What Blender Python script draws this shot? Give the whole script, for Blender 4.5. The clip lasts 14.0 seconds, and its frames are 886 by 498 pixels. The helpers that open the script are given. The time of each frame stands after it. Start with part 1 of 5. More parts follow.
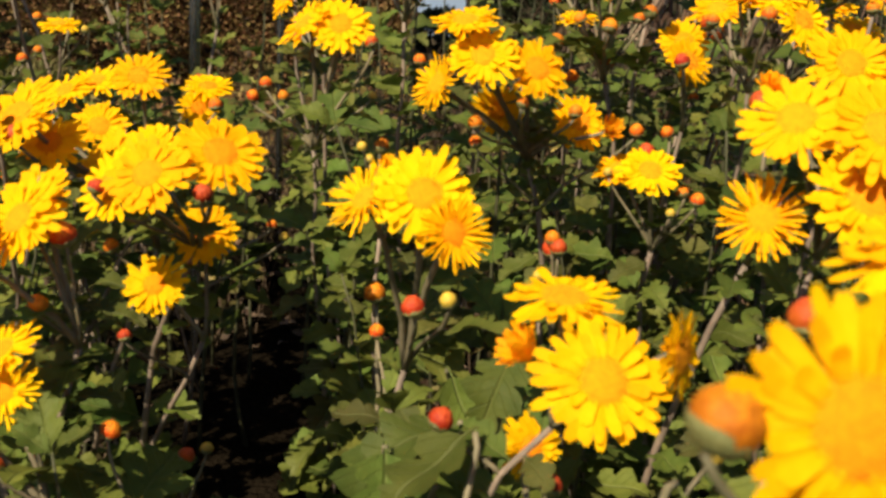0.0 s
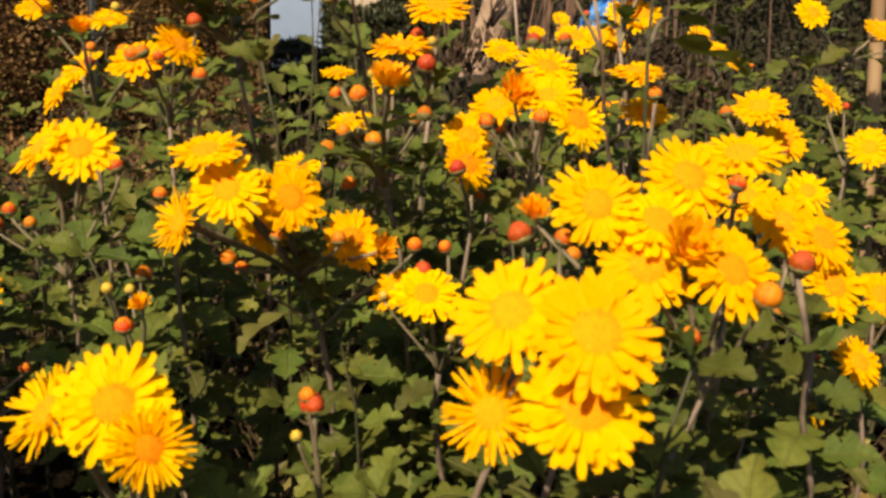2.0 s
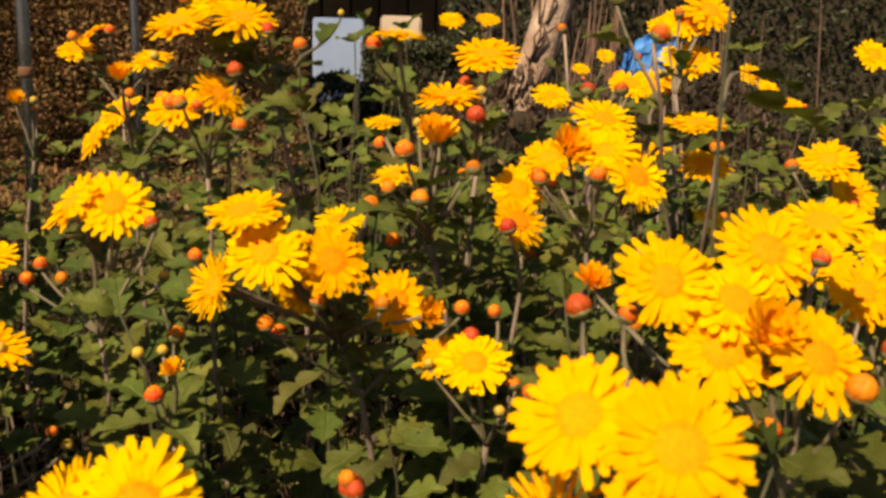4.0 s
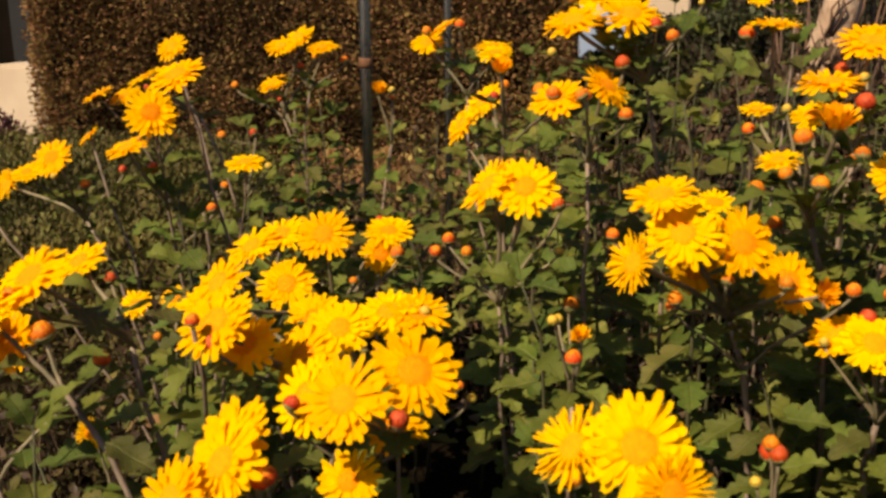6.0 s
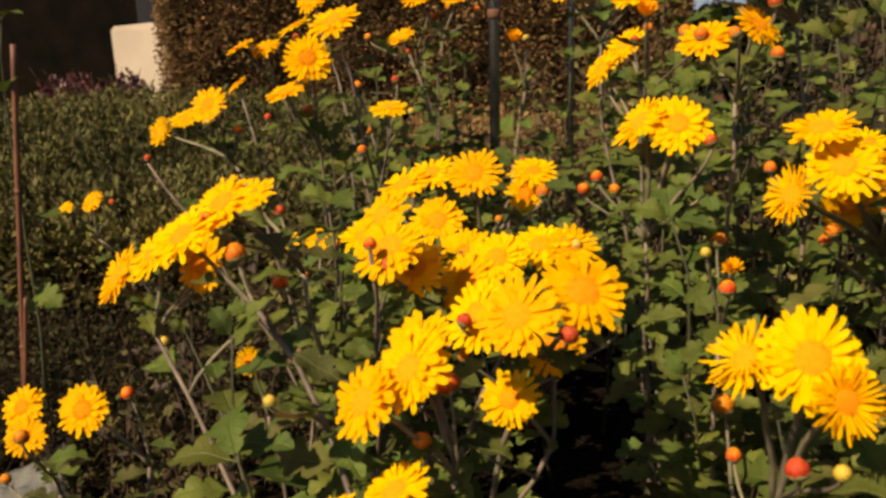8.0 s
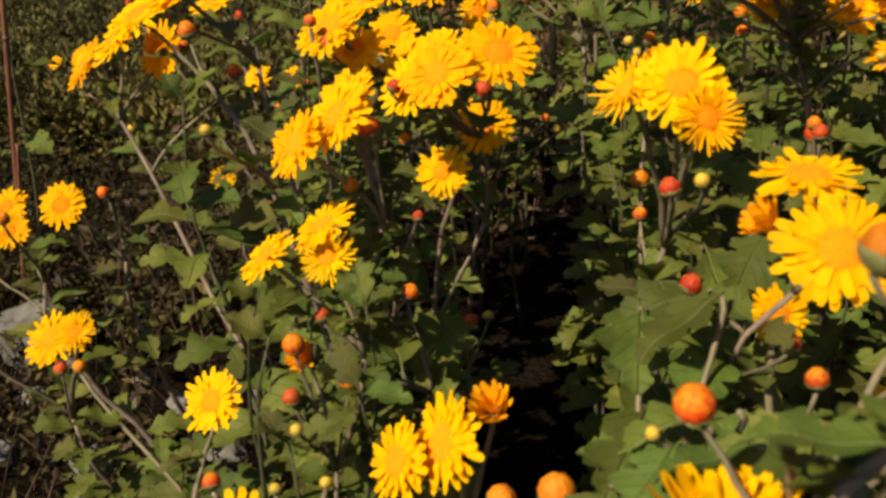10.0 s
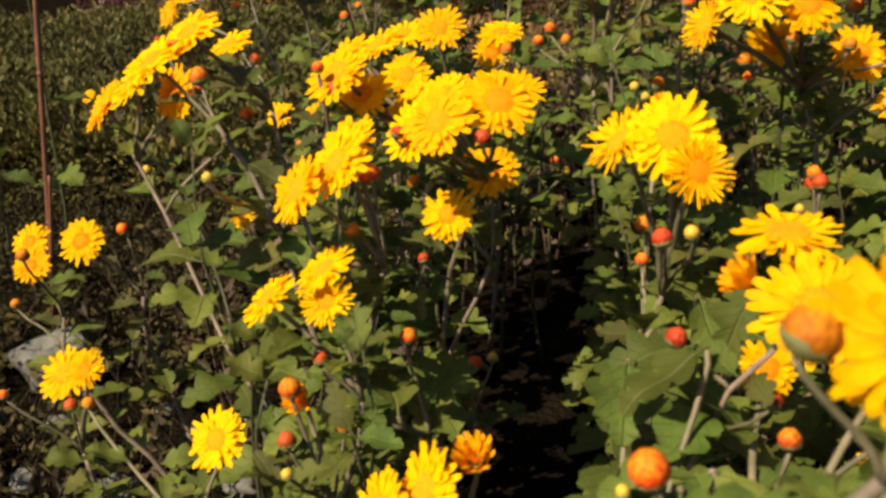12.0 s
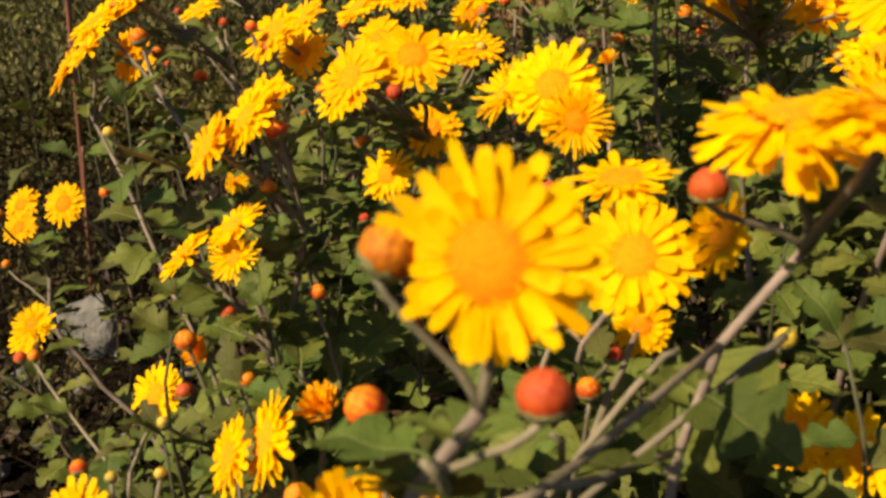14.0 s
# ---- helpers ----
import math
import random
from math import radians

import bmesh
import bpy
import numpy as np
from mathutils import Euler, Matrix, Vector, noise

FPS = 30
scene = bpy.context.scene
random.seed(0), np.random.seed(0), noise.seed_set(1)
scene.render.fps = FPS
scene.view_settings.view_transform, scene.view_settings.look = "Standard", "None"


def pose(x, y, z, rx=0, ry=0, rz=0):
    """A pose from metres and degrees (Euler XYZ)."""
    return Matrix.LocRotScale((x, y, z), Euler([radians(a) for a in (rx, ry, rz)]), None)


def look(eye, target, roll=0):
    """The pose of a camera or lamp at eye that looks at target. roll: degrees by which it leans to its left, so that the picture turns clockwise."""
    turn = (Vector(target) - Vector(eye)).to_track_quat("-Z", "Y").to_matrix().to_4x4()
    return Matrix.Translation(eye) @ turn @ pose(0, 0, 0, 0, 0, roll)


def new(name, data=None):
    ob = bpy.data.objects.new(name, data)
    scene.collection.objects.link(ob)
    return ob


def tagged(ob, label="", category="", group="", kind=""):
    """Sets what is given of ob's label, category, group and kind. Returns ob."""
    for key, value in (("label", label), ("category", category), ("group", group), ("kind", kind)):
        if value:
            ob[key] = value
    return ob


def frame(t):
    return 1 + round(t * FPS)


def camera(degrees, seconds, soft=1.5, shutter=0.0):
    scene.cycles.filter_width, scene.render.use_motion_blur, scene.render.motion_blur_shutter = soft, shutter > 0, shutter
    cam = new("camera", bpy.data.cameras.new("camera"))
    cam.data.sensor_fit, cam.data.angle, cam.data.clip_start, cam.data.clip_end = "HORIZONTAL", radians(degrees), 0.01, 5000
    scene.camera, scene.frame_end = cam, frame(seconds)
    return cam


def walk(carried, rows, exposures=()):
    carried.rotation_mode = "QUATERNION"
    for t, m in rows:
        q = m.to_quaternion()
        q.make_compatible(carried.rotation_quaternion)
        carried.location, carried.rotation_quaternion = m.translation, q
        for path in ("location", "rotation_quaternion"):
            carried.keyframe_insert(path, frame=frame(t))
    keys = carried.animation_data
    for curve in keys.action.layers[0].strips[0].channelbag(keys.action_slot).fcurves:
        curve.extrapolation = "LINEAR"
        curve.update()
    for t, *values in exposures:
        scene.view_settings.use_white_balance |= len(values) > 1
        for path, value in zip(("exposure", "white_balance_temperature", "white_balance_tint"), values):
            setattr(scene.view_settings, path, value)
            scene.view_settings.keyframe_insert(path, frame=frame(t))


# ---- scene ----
cam = camera(49.63, 14.0, soft=2.95)
ROWS = [
    (0.0, 0.0009, 0.0042, 0.5351, 74.31, -3.60, -0.00),
    (0.5, 0.0080, 0.0213, 0.5431, 75.63, -4.60, -2.35),
    (1.0, 0.0244, 0.0304, 0.5604, 76.15, -3.57, -4.29),
    (1.5, 0.0495, 0.0480, 0.5706, 75.96, -2.57, -6.97),
    (2.0, 0.0621, 0.0573, 0.5861, 75.62, -1.58, -7.83),
    (2.2, 0.0671, 0.0592, 0.5922, 75.54, -1.42, -7.52),
    (4.3, 0.0562, 0.0925, 0.5966, 77.46, -1.90, -4.41),
    (4.5, 0.0477, 0.0894, 0.5998, 77.20, -1.69, -2.81),
    (5.0, 0.0285, 0.0747, 0.6046, 77.05, -1.16, 1.19),
    (5.5, -0.0045, 0.0583, 0.6037, 76.94, -0.76, 5.32),
    (6.0, -0.0192, 0.0454, 0.6057, 75.88, 0.53, 8.99),
    (6.5, -0.0332, 0.0310, 0.6058, 74.57, 1.21, 11.22),
    (7.0, -0.0441, 0.0246, 0.6007, 73.95, 1.09, 13.34),
    (7.5, -0.0507, 0.0144, 0.6017, 73.90, 1.44, 14.53),
    (8.0, -0.0436, 0.0110, 0.5976, 73.63, 1.60, 15.02),
    (8.5, -0.0271, -0.0036, 0.5810, 73.05, 1.43, 14.79),
    (9.0, -0.0033, -0.0245, 0.5522, 70.85, 1.16, 15.35),
    (9.2, 0.0009, -0.0303, 0.5513, 69.98, 1.33, 15.33),
    (11.3, 0.0177, -0.0606, 0.5250, 67.05, 1.72, 17.55),
    (11.5, 0.0152, -0.0639, 0.5241, 66.99, 1.96, 18.10),
    (12.0, 0.0297, -0.0404, 0.5538, 69.69, 1.82, 17.76),
    (12.5, 0.0631, -0.0069, 0.5688, 71.88, 2.86, 13.45),
    (13.0, 0.0856, 0.0025, 0.5702, 71.67, 2.94, 13.89),
    (13.5, 0.1061, 0.0051, 0.5704, 70.38, 3.59, 18.04),
    (13.7, 0.1091, 0.0015, 0.5602, 69.87, 3.53, 19.83),
    (14.0, 0.1120, -0.0102, 0.5385, 68.65, 3.41, 22.94),
]
cam.data.dof.use_dof, cam.data.dof.focus_distance, cam.data.dof.aperture_fstop = True, 1.05, 28.0
walk(cam, [(t, pose(x, y, z, rx, ry, rz)) for t, x, y, z, rx, ry, rz in ROWS],
     exposures=((0.0, 0.72, 6450, 6), (1.5, 0.69, 6850, 11), (2.0, 0.62, 6900, 12), (4.5, 0.54, 7250, 16), (7.5, 0.50, 6950, 13), (9.0, 0.45, 6750, 11), (11.5, 0.65, 6450, 6), (12.5, 0.79, 6750, 10), (14.0, 0.75, 6850, 12)))

# ---- sky and sun: low warm autumn sun from behind and to the left ----
SUN_AZ, SUN_EL = -124.0, 44.0
world = bpy.data.worlds.new("sky")
scene.world = world
world.use_nodes = True
wn = world.node_tree
sky = wn.nodes.new("ShaderNodeTexSky")
sky.sky_type = "NISHITA"
sky.sun_disc = False
sky.sun_elevation = radians(SUN_EL)
sky.sun_rotation = radians(90 - SUN_AZ)
wn.links.new(sky.outputs["Color"], wn.nodes["Background"].inputs["Color"])
wn.nodes["Background"].inputs["Strength"].default_value = 0.05
lamp = bpy.data.lights.new("sun", "SUN")
lamp.energy, lamp.angle, lamp.color = 4.8, radians(0.53), (1.0, 0.86, 0.60)
sun = new("sun", lamp)
sun_dir = Vector((math.cos(radians(SUN_AZ)) * math.cos(radians(SUN_EL)), math.sin(radians(SUN_AZ)) * math.cos(radians(SUN_EL)), math.sin(radians(SUN_EL))))
sun.matrix_world = look(sun_dir * 20, (0, 0, 0))


# ---- materials ----
def surface(name, low, high, rough=0.6, scale=40.0, bump=0.3, fine=300.0, vary="object", spread=0.25, translucent=0.0, metal=0.0, spec=0.5, depth=0.001, hue=0.0):
    """Noise-mottled surface between two colours, varied piece by piece, with fine relief; part of the light may pass through."""
    mat = bpy.data.materials.new(name)
    mat.use_nodes = True
    nt = mat.node_tree
    add, link = nt.nodes.new, nt.links.new
    bsdf = nt.nodes["Principled BSDF"]
    coord = add("ShaderNodeTexCoord")
    big = add("ShaderNodeTexNoise")
    big.inputs["Scale"].default_value, big.inputs["Detail"].default_value = scale, 5
    small = add("ShaderNodeTexNoise")
    small.inputs["Scale"].default_value, small.inputs["Detail"].default_value = fine, 3
    for n in (big, small):
        link(coord.outputs["Object"], n.inputs["Vector"])
    ramp = add("ShaderNodeValToRGB")
    ramp.color_ramp.elements[0].color, ramp.color_ramp.elements[1].color = (*low, 1), (*high, 1)
    ramp.color_ramp.elements[0].position, ramp.color_ramp.elements[1].position = 0.3, 0.7
    link(big.outputs["Fac"], ramp.inputs["Fac"])
    colour = ramp.outputs["Color"]
    if vary:
        src = add("ShaderNodeObjectInfo" if vary == "object" else "ShaderNodeNewGeometry")
        rnd = src.outputs["Random" if vary == "object" else "Random Per Island"]
        span = add("ShaderNodeMapRange")
        span.inputs["To Min"].default_value, span.inputs["To Max"].default_value = 1 - spread, 1 + spread
        link(rnd, span.inputs["Value"])
        hsv = add("ShaderNodeHueSaturation")
        link(colour, hsv.inputs["Color"])
        link(span.outputs["Result"], hsv.inputs["Value"])
        if hue:
            turn = add("ShaderNodeMapRange")
            turn.inputs["To Min"].default_value, turn.inputs["To Max"].default_value = 0.5 - hue, 0.5 + hue
            mixed = add("ShaderNodeMath")
            mixed.operation = "FRACT"
            times = add("ShaderNodeMath")
            times.operation = "MULTIPLY"
            times.inputs[1].default_value = 7.31
            link(rnd, times.inputs[0])
            link(times.outputs[0], mixed.inputs[0])
            link(mixed.outputs[0], turn.inputs["Value"])
            link(turn.outputs["Result"], hsv.inputs["Hue"])
        colour = hsv.outputs["Color"]
    link(colour, bsdf.inputs["Base Color"])
    bsdf.inputs["Roughness"].default_value = rough
    bsdf.inputs["Metallic"].default_value = metal
    bsdf.inputs["Specular IOR Level"].default_value = spec
    if bump:
        bm_ = add("ShaderNodeBump")
        bm_.inputs["Strength"].default_value, bm_.inputs["Distance"].default_value = bump, depth
        link(small.outputs["Fac"], bm_.inputs["Height"])
        link(bm_.outputs["Normal"], bsdf.inputs["Normal"])
    if translucent:
        thin = add("ShaderNodeBsdfTranslucent")
        link(colour, thin.inputs["Color"])
        mix = add("ShaderNodeMixShader")
        mix.inputs["Fac"].default_value = translucent
        link(bsdf.outputs["BSDF"], mix.inputs[1])
        link(thin.outputs["BSDF"], mix.inputs[2])
        link(mix.outputs["Shader"], nt.nodes["Material Output"].inputs["Surface"])
    return mat


YELLOW = surface("yellow_petal", (0.92, 0.450, 0.002), (0.95, 0.545, 0.003), 0.65, 3, 0.2, 60, "object", 0.06, 0.32, spec=0.06, hue=0.010)
ORANGE = surface("orange_petal", (0.85, 0.30, 0.004), (0.90, 0.46, 0.005), 0.55, 3, 0.3, 60, "object", 0.1, 0.2, spec=0.1, hue=0.01)
DISC = surface("golden_disc", (0.86, 0.28, 0.002), (0.92, 0.37, 0.004), 0.8, 14, 0.5, 90, "island", 0.12, spec=0.2)
RED = surface("red_bud", (0.29, 0.026, 0.006), (0.50, 0.070, 0.012), 0.45, 3, 0.3, 30, "object", 0.2, 0.1, spec=0.2, hue=0.012)
BUD_ORANGE = surface("orange_bud", (0.46, 0.060, 0.006), (0.68, 0.16, 0.010), 0.5, 3, 0.3, 30, "object", 0.28, 0.1, spec=0.2, hue=0.02)
BUD_GREEN = surface("young_bud", (0.34, 0.25, 0.03), (0.56, 0.36, 0.04), 0.5, 3, 0.3, 30, "object", 0.15, 0.1)
LEAF = surface("green_leaf", (0.058, 0.086, 0.014), (0.118, 0.143, 0.027), 0.6, 2.2, 0.5, 26, "object", 0.35, 0.22, spec=0.18, hue=0.025)
def add_veins(mat, strength):
    """Pale midrib and side veins on a leaf that lies along +y, as a little colour and relief."""
    nt = mat.node_tree
    add, link = nt.nodes.new, nt.links.new
    coord = add("ShaderNodeTexCoord")
    axes = add("ShaderNodeSeparateXYZ")
    link(coord.outputs["Object"], axes.inputs[0])

    def op(kind, a, b=None):
        n = add("ShaderNodeMath")
        n.operation = kind
        for k, v in enumerate((a, b)):
            if v is None:
                continue
            if isinstance(v, (int, float)):
                n.inputs[k].default_value = v
            else:
                link(v, n.inputs[k])
        return n.outputs[0]

    side = op("ABSOLUTE", axes.outputs["X"])
    rib = op("SUBTRACT", 1.0, op("MINIMUM", 1.0, op("MULTIPLY", side, 38.0)))
    wave = op("ABSOLUTE", op("SINE", op("MULTIPLY", op("SUBTRACT", axes.outputs["Y"], op("MULTIPLY", side, 1.0)), 22.0)))
    fine = op("SUBTRACT", 1.0, op("MINIMUM", 1.0, op("MULTIPLY", wave, 5.0)))
    vein = op("MAXIMUM", rib, op("MULTIPLY", fine, 0.6))
    bsdf = nt.nodes["Principled BSDF"]
    colour = bsdf.inputs["Base Color"].links[0].from_socket
    mix = add("ShaderNodeMixRGB")
    mix.inputs["Color2"].default_value = (0.20, 0.21, 0.07, 1)
    link(op("MULTIPLY", vein, strength), mix.inputs["Fac"])
    link(colour, mix.inputs["Color1"])
    link(mix.outputs["Color"], bsdf.inputs["Base Color"])
    bump = bsdf.inputs["Normal"].links[0].from_node
    deep = add("ShaderNodeBump")
    deep.invert = True
    deep.inputs["Strength"].default_value, deep.inputs["Distance"].default_value = 0.5, 0.004
    link(vein, deep.inputs["Height"])
    link(bump.outputs["Normal"], deep.inputs["Normal"])
    link(deep.outputs["Normal"], bsdf.inputs["Normal"])


OLIVE_LEAF = surface("olive_leaf", (0.088, 0.106, 0.016), (0.155, 0.165, 0.032), 0.55, 2.2, 0.5, 26, "object", 0.3, 0.25, spec=0.22, hue=0.02)
DULL_LEAF = surface("dull_leaf", (0.056, 0.062, 0.012), (0.105, 0.100, 0.023), 0.65, 2.2, 0.5, 26, "object", 0.35, 0.2, spec=0.25, hue=0.02)
for leaf_mat in (LEAF, OLIVE_LEAF, DULL_LEAF):
    add_veins(leaf_mat, 0.4)


def add_tip(mat, colour, streak):
    """Petal tips folded over the top of a bud: a lighter cap with uneven streaks running down the sides."""
    nt = mat.node_tree
    add, link = nt.nodes.new, nt.links.new
    coord = add("ShaderNodeTexCoord")
    squeeze = add("ShaderNodeMapping")
    squeeze.inputs["Scale"].default_value = (9.0, 9.0, 1.2)
    link(coord.outputs["Object"], squeeze.inputs["Vector"])
    lines = add("ShaderNodeTexNoise")
    lines.inputs["Scale"].default_value, lines.inputs["Detail"].default_value = 1.0, 3
    link(squeeze.outputs["Vector"], lines.inputs["Vector"])
    axes = add("ShaderNodeSeparateXYZ")
    link(coord.outputs["Object"], axes.inputs[0])
    reach = add("ShaderNodeMath")
    reach.operation = "MULTIPLY_ADD"
    reach.inputs[1].default_value, reach.inputs[2].default_value = streak, -0.5 * streak
    link(lines.outputs["Fac"], reach.inputs[0])
    total = add("ShaderNodeMath")
    link(axes.outputs["Z"], total.inputs[0])
    link(reach.outputs[0], total.inputs[1])
    span = add("ShaderNodeMapRange")
    span.inputs["From Min"].default_value, span.inputs["From Max"].default_value = 0.05, 0.48
    link(total.outputs[0], span.inputs["Value"])
    bsdf = nt.nodes["Principled BSDF"]
    mix = add("ShaderNodeMixRGB")
    mix.inputs["Color2"].default_value = (*colour, 1)
    link(span.outputs["Result"], mix.inputs["Fac"])
    link(bsdf.inputs["Base Color"].links[0].from_socket, mix.inputs["Color1"])
    link(mix.outputs["Color"], bsdf.inputs["Base Color"])


add_tip(RED, (0.56, 0.085, 0.025), 1.8)
add_tip(BUD_ORANGE, (0.78, 0.25, 0.012), 1.9)
add_tip(BUD_GREEN, (0.72, 0.46, 0.04), 0.8)
DRY_LEAF = surface("withered_leaf", (0.10, 0.046, 0.018), (0.24, 0.125, 0.055), 0.8, 2.5, 0.6, 20, "object", 0.3, 0.1)
STEM = surface("stem", (0.105, 0.077, 0.060), (0.27, 0.20, 0.16), 0.7, 60, 0.4, 400, "object", 0.25)
# green-brown young stems, darkened to stand for shade among the leaves
SHADED_YOUNG_STEM = surface("shaded_young_stem", (0.030, 0.034, 0.014), (0.075, 0.068, 0.032), 0.7, 60, 0.3, 400, "object", 0.25)
STALK = surface("green_stalk", (0.10, 0.090, 0.050), (0.22, 0.175, 0.115), 0.65, 60, 0.3, 400, "object", 0.25)
CALYX = surface("calyx", (0.09, 0.10, 0.03), (0.19, 0.17, 0.06), 0.6, 4, 0.4, 40, "object", 0.2)
# far darker than moist soil: the shade under the plants is in this colour
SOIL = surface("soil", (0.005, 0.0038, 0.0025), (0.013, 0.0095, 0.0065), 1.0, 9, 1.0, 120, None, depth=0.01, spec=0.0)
STONE = surface("stone", (0.075, 0.072, 0.07), (0.21, 0.20, 0.185), 0.9, 26, 0.8, 140, "object", 0.2, depth=0.004)
HEDGE = surface("hedge_leaf", (0.150, 0.092, 0.038), (0.32, 0.190, 0.080), 0.75, 1.6, 0.0, 10, "island", 0.28, 0.15, hue=0.035, spec=0.12)
# leaf green darkened so that the far shrubs look unlit
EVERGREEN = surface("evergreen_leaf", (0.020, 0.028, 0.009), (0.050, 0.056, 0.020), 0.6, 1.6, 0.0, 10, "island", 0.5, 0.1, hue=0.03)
SHRUB = surface("shrub_leaf", (0.030, 0.029, 0.009), (0.225, 0.190, 0.054), 0.6, 2.0, 0.0, 10, "island", 0.6, 0.18, hue=0.04, spec=0.2)
FRESH = surface("young_tip", (0.045, 0.042, 0.013), (0.165, 0.146, 0.047), 0.6, 2.0, 0.0, 10, "island", 0.5, 0.2, hue=0.035, spec=0.2)
PURPLE = surface("purple_leaf", (0.05, 0.012, 0.017), (0.15, 0.035, 0.040), 0.5, 2.0, 0.0, 10, "island", 0.4, 0.12)
TWIG = surface("twig", (0.035, 0.022, 0.014), (0.09, 0.06, 0.04), 0.85, 20, 0.5, 200, "island", 0.3, spec=0.15)
# dark colour for the shade seen between hedge leaves
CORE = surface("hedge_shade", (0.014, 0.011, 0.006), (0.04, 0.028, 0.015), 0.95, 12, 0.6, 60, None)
STEEL = surface("dark_steel", (0.20, 0.20, 0.21), (0.30, 0.28, 0.27), 0.27, 30, 0.1, 300, None, metal=1.0)
RUST = surface("rust", (0.11, 0.045, 0.02), (0.22, 0.10, 0.05), 0.8, 60, 0.6, 300, None)
BAMBOO = surface("bamboo", (0.22, 0.13, 0.07), (0.40, 0.27, 0.16), 0.5, 14, 0.3, 120, "object", 0.15)
REDCANE = surface("red_cane", (0.10, 0.035, 0.02), (0.20, 0.075, 0.04), 0.6, 30, 0.3, 200, "object", 0.2)
PLASTER = surface("beige_plaster", (0.45, 0.355, 0.275), (0.55, 0.445, 0.355), 0.85, 5, 0.4, 160, None)
# dark grey that stands for the upper wall lying in shade
SHADEWALL = surface("shaded_render", (0.014, 0.014, 0.017), (0.026, 0.026, 0.031), 0.9, 3, 0.4, 120, None, spec=0.15)
# wood colour taken down to near black to stand for shade
SHADEWOOD = surface("shade_dark_boards", (0.003, 0.0025, 0.002), (0.009, 0.006, 0.004), 0.95, 6, 0.6, 100, "object", 0.3, spec=0.05)
PALEBLUE = surface("pale_blue_paint", (0.20, 0.28, 0.47), (0.28, 0.36, 0.55), 0.6, 4, 0.2, 90, None)
BLUE = surface("blue_plastic", (0.04, 0.20, 0.62), (0.09, 0.32, 0.76), 0.5, 14, 0.3, 80, None, spec=0.3)
BARK = surface("pale_bark", (0.26, 0.17, 0.12), (0.50, 0.37, 0.28), 0.9, 16, 1.0, 90, None, depth=0.006)
STRAW = surface("dry_straw", (0.05, 0.026, 0.018), (0.16, 0.085, 0.055), 0.8, 20, 0.4, 200, "object", 0.4)


# ---- building blocks ----
def mesh_of(name, verts, faces, material, smooth=True):
    me = bpy.data.meshes.new(name)
    me.from_pydata(verts, [], faces)
    me.materials.append(material)
    if smooth:
        me.polygons.foreach_set("use_smooth", [True] * len(me.polygons))
    me.update()
    return me


def thing(name, x, y, z, label, category, group="", kind=""):
    ob = new(name)
    ob.empty_display_size = 0.02
    ob.location = (x, y, z)
    return tagged(ob, label, category, group, kind)


def part(name, me, parent, local=None, label=""):
    ob = new(name, me)
    ob.parent = parent
    if local is not None:
        ob.matrix_basis = local
    return tagged(ob, label)


def tube(points, radii, sides=6):
    """Vertices and faces of a round stick through the points, closed at both ends."""
    points = [Vector(p) for p in points]
    verts, faces = [], []
    for i, p in enumerate(points):
        way = (points[min(i + 1, len(points) - 1)] - points[max(i - 1, 0)]).normalized()
        a = way.orthogonal().normalized() if i == 0 else (a - way * a.dot(way)).normalized()
        b = way.cross(a)
        for k in range(sides):
            ang = 2 * math.pi * k / sides
            verts.append(p + (a * math.cos(ang) + b * math.sin(ang)) * radii[i])
    for i in range(len(points) - 1):
        for k in range(sides):
            k2 = (k + 1) % sides
            faces.append((i * sides + k, i * sides + k2, (i + 1) * sides + k2, (i + 1) * sides + k))
    faces.append(tuple(range(sides))[::-1])
    faces.append(tuple(range((len(points) - 1) * sides, len(points) * sides)))
    return verts, faces


def bezier(a, b, c, d, n):
    a, b, c, d = map(Vector, (a, b, c, d))
    out = []
    for i in range(n + 1):
        t = i / n
        out.append(a * (1 - t) ** 3 + b * 3 * t * (1 - t) ** 2 + c * 3 * t * t * (1 - t) + d * t ** 3)
    return out


def gather(*pieces):
    """Several (verts, faces) joined into one."""
    verts, faces = [], []
    for v, f in pieces:
        k = len(verts)
        verts += list(v)
        faces += [tuple(i + k for i in q) for q in f]
    return verts, faces


def blob(radius, rings, segs, seed, rough, squash=(1, 1, 1)):
    """A rounded lump with an uneven surface."""
    verts, faces = [], []
    off = Vector((seed * 3.7, seed * 1.3, seed * 2.1))
    for i in range(rings + 1):
        th = math.pi * i / rings
        for k in range(segs):
            ph = 2 * math.pi * k / segs
            d = Vector((math.sin(th) * math.cos(ph), math.sin(th) * math.sin(ph), math.cos(th)))
            r = radius * (1 + rough * noise.noise(d * 1.6 + off) + 0.35 * rough * noise.noise(d * 5 + off))
            verts.append(Vector((d.x * squash[0], d.y * squash[1], d.z * squash[2])) * r)
    for i in range(rings):
        for k in range(segs):
            k2 = (k + 1) % segs
            faces.append((i * segs + k, (i + 1) * segs + k, (i + 1) * segs + k2, i * segs + k2))
    return verts, faces


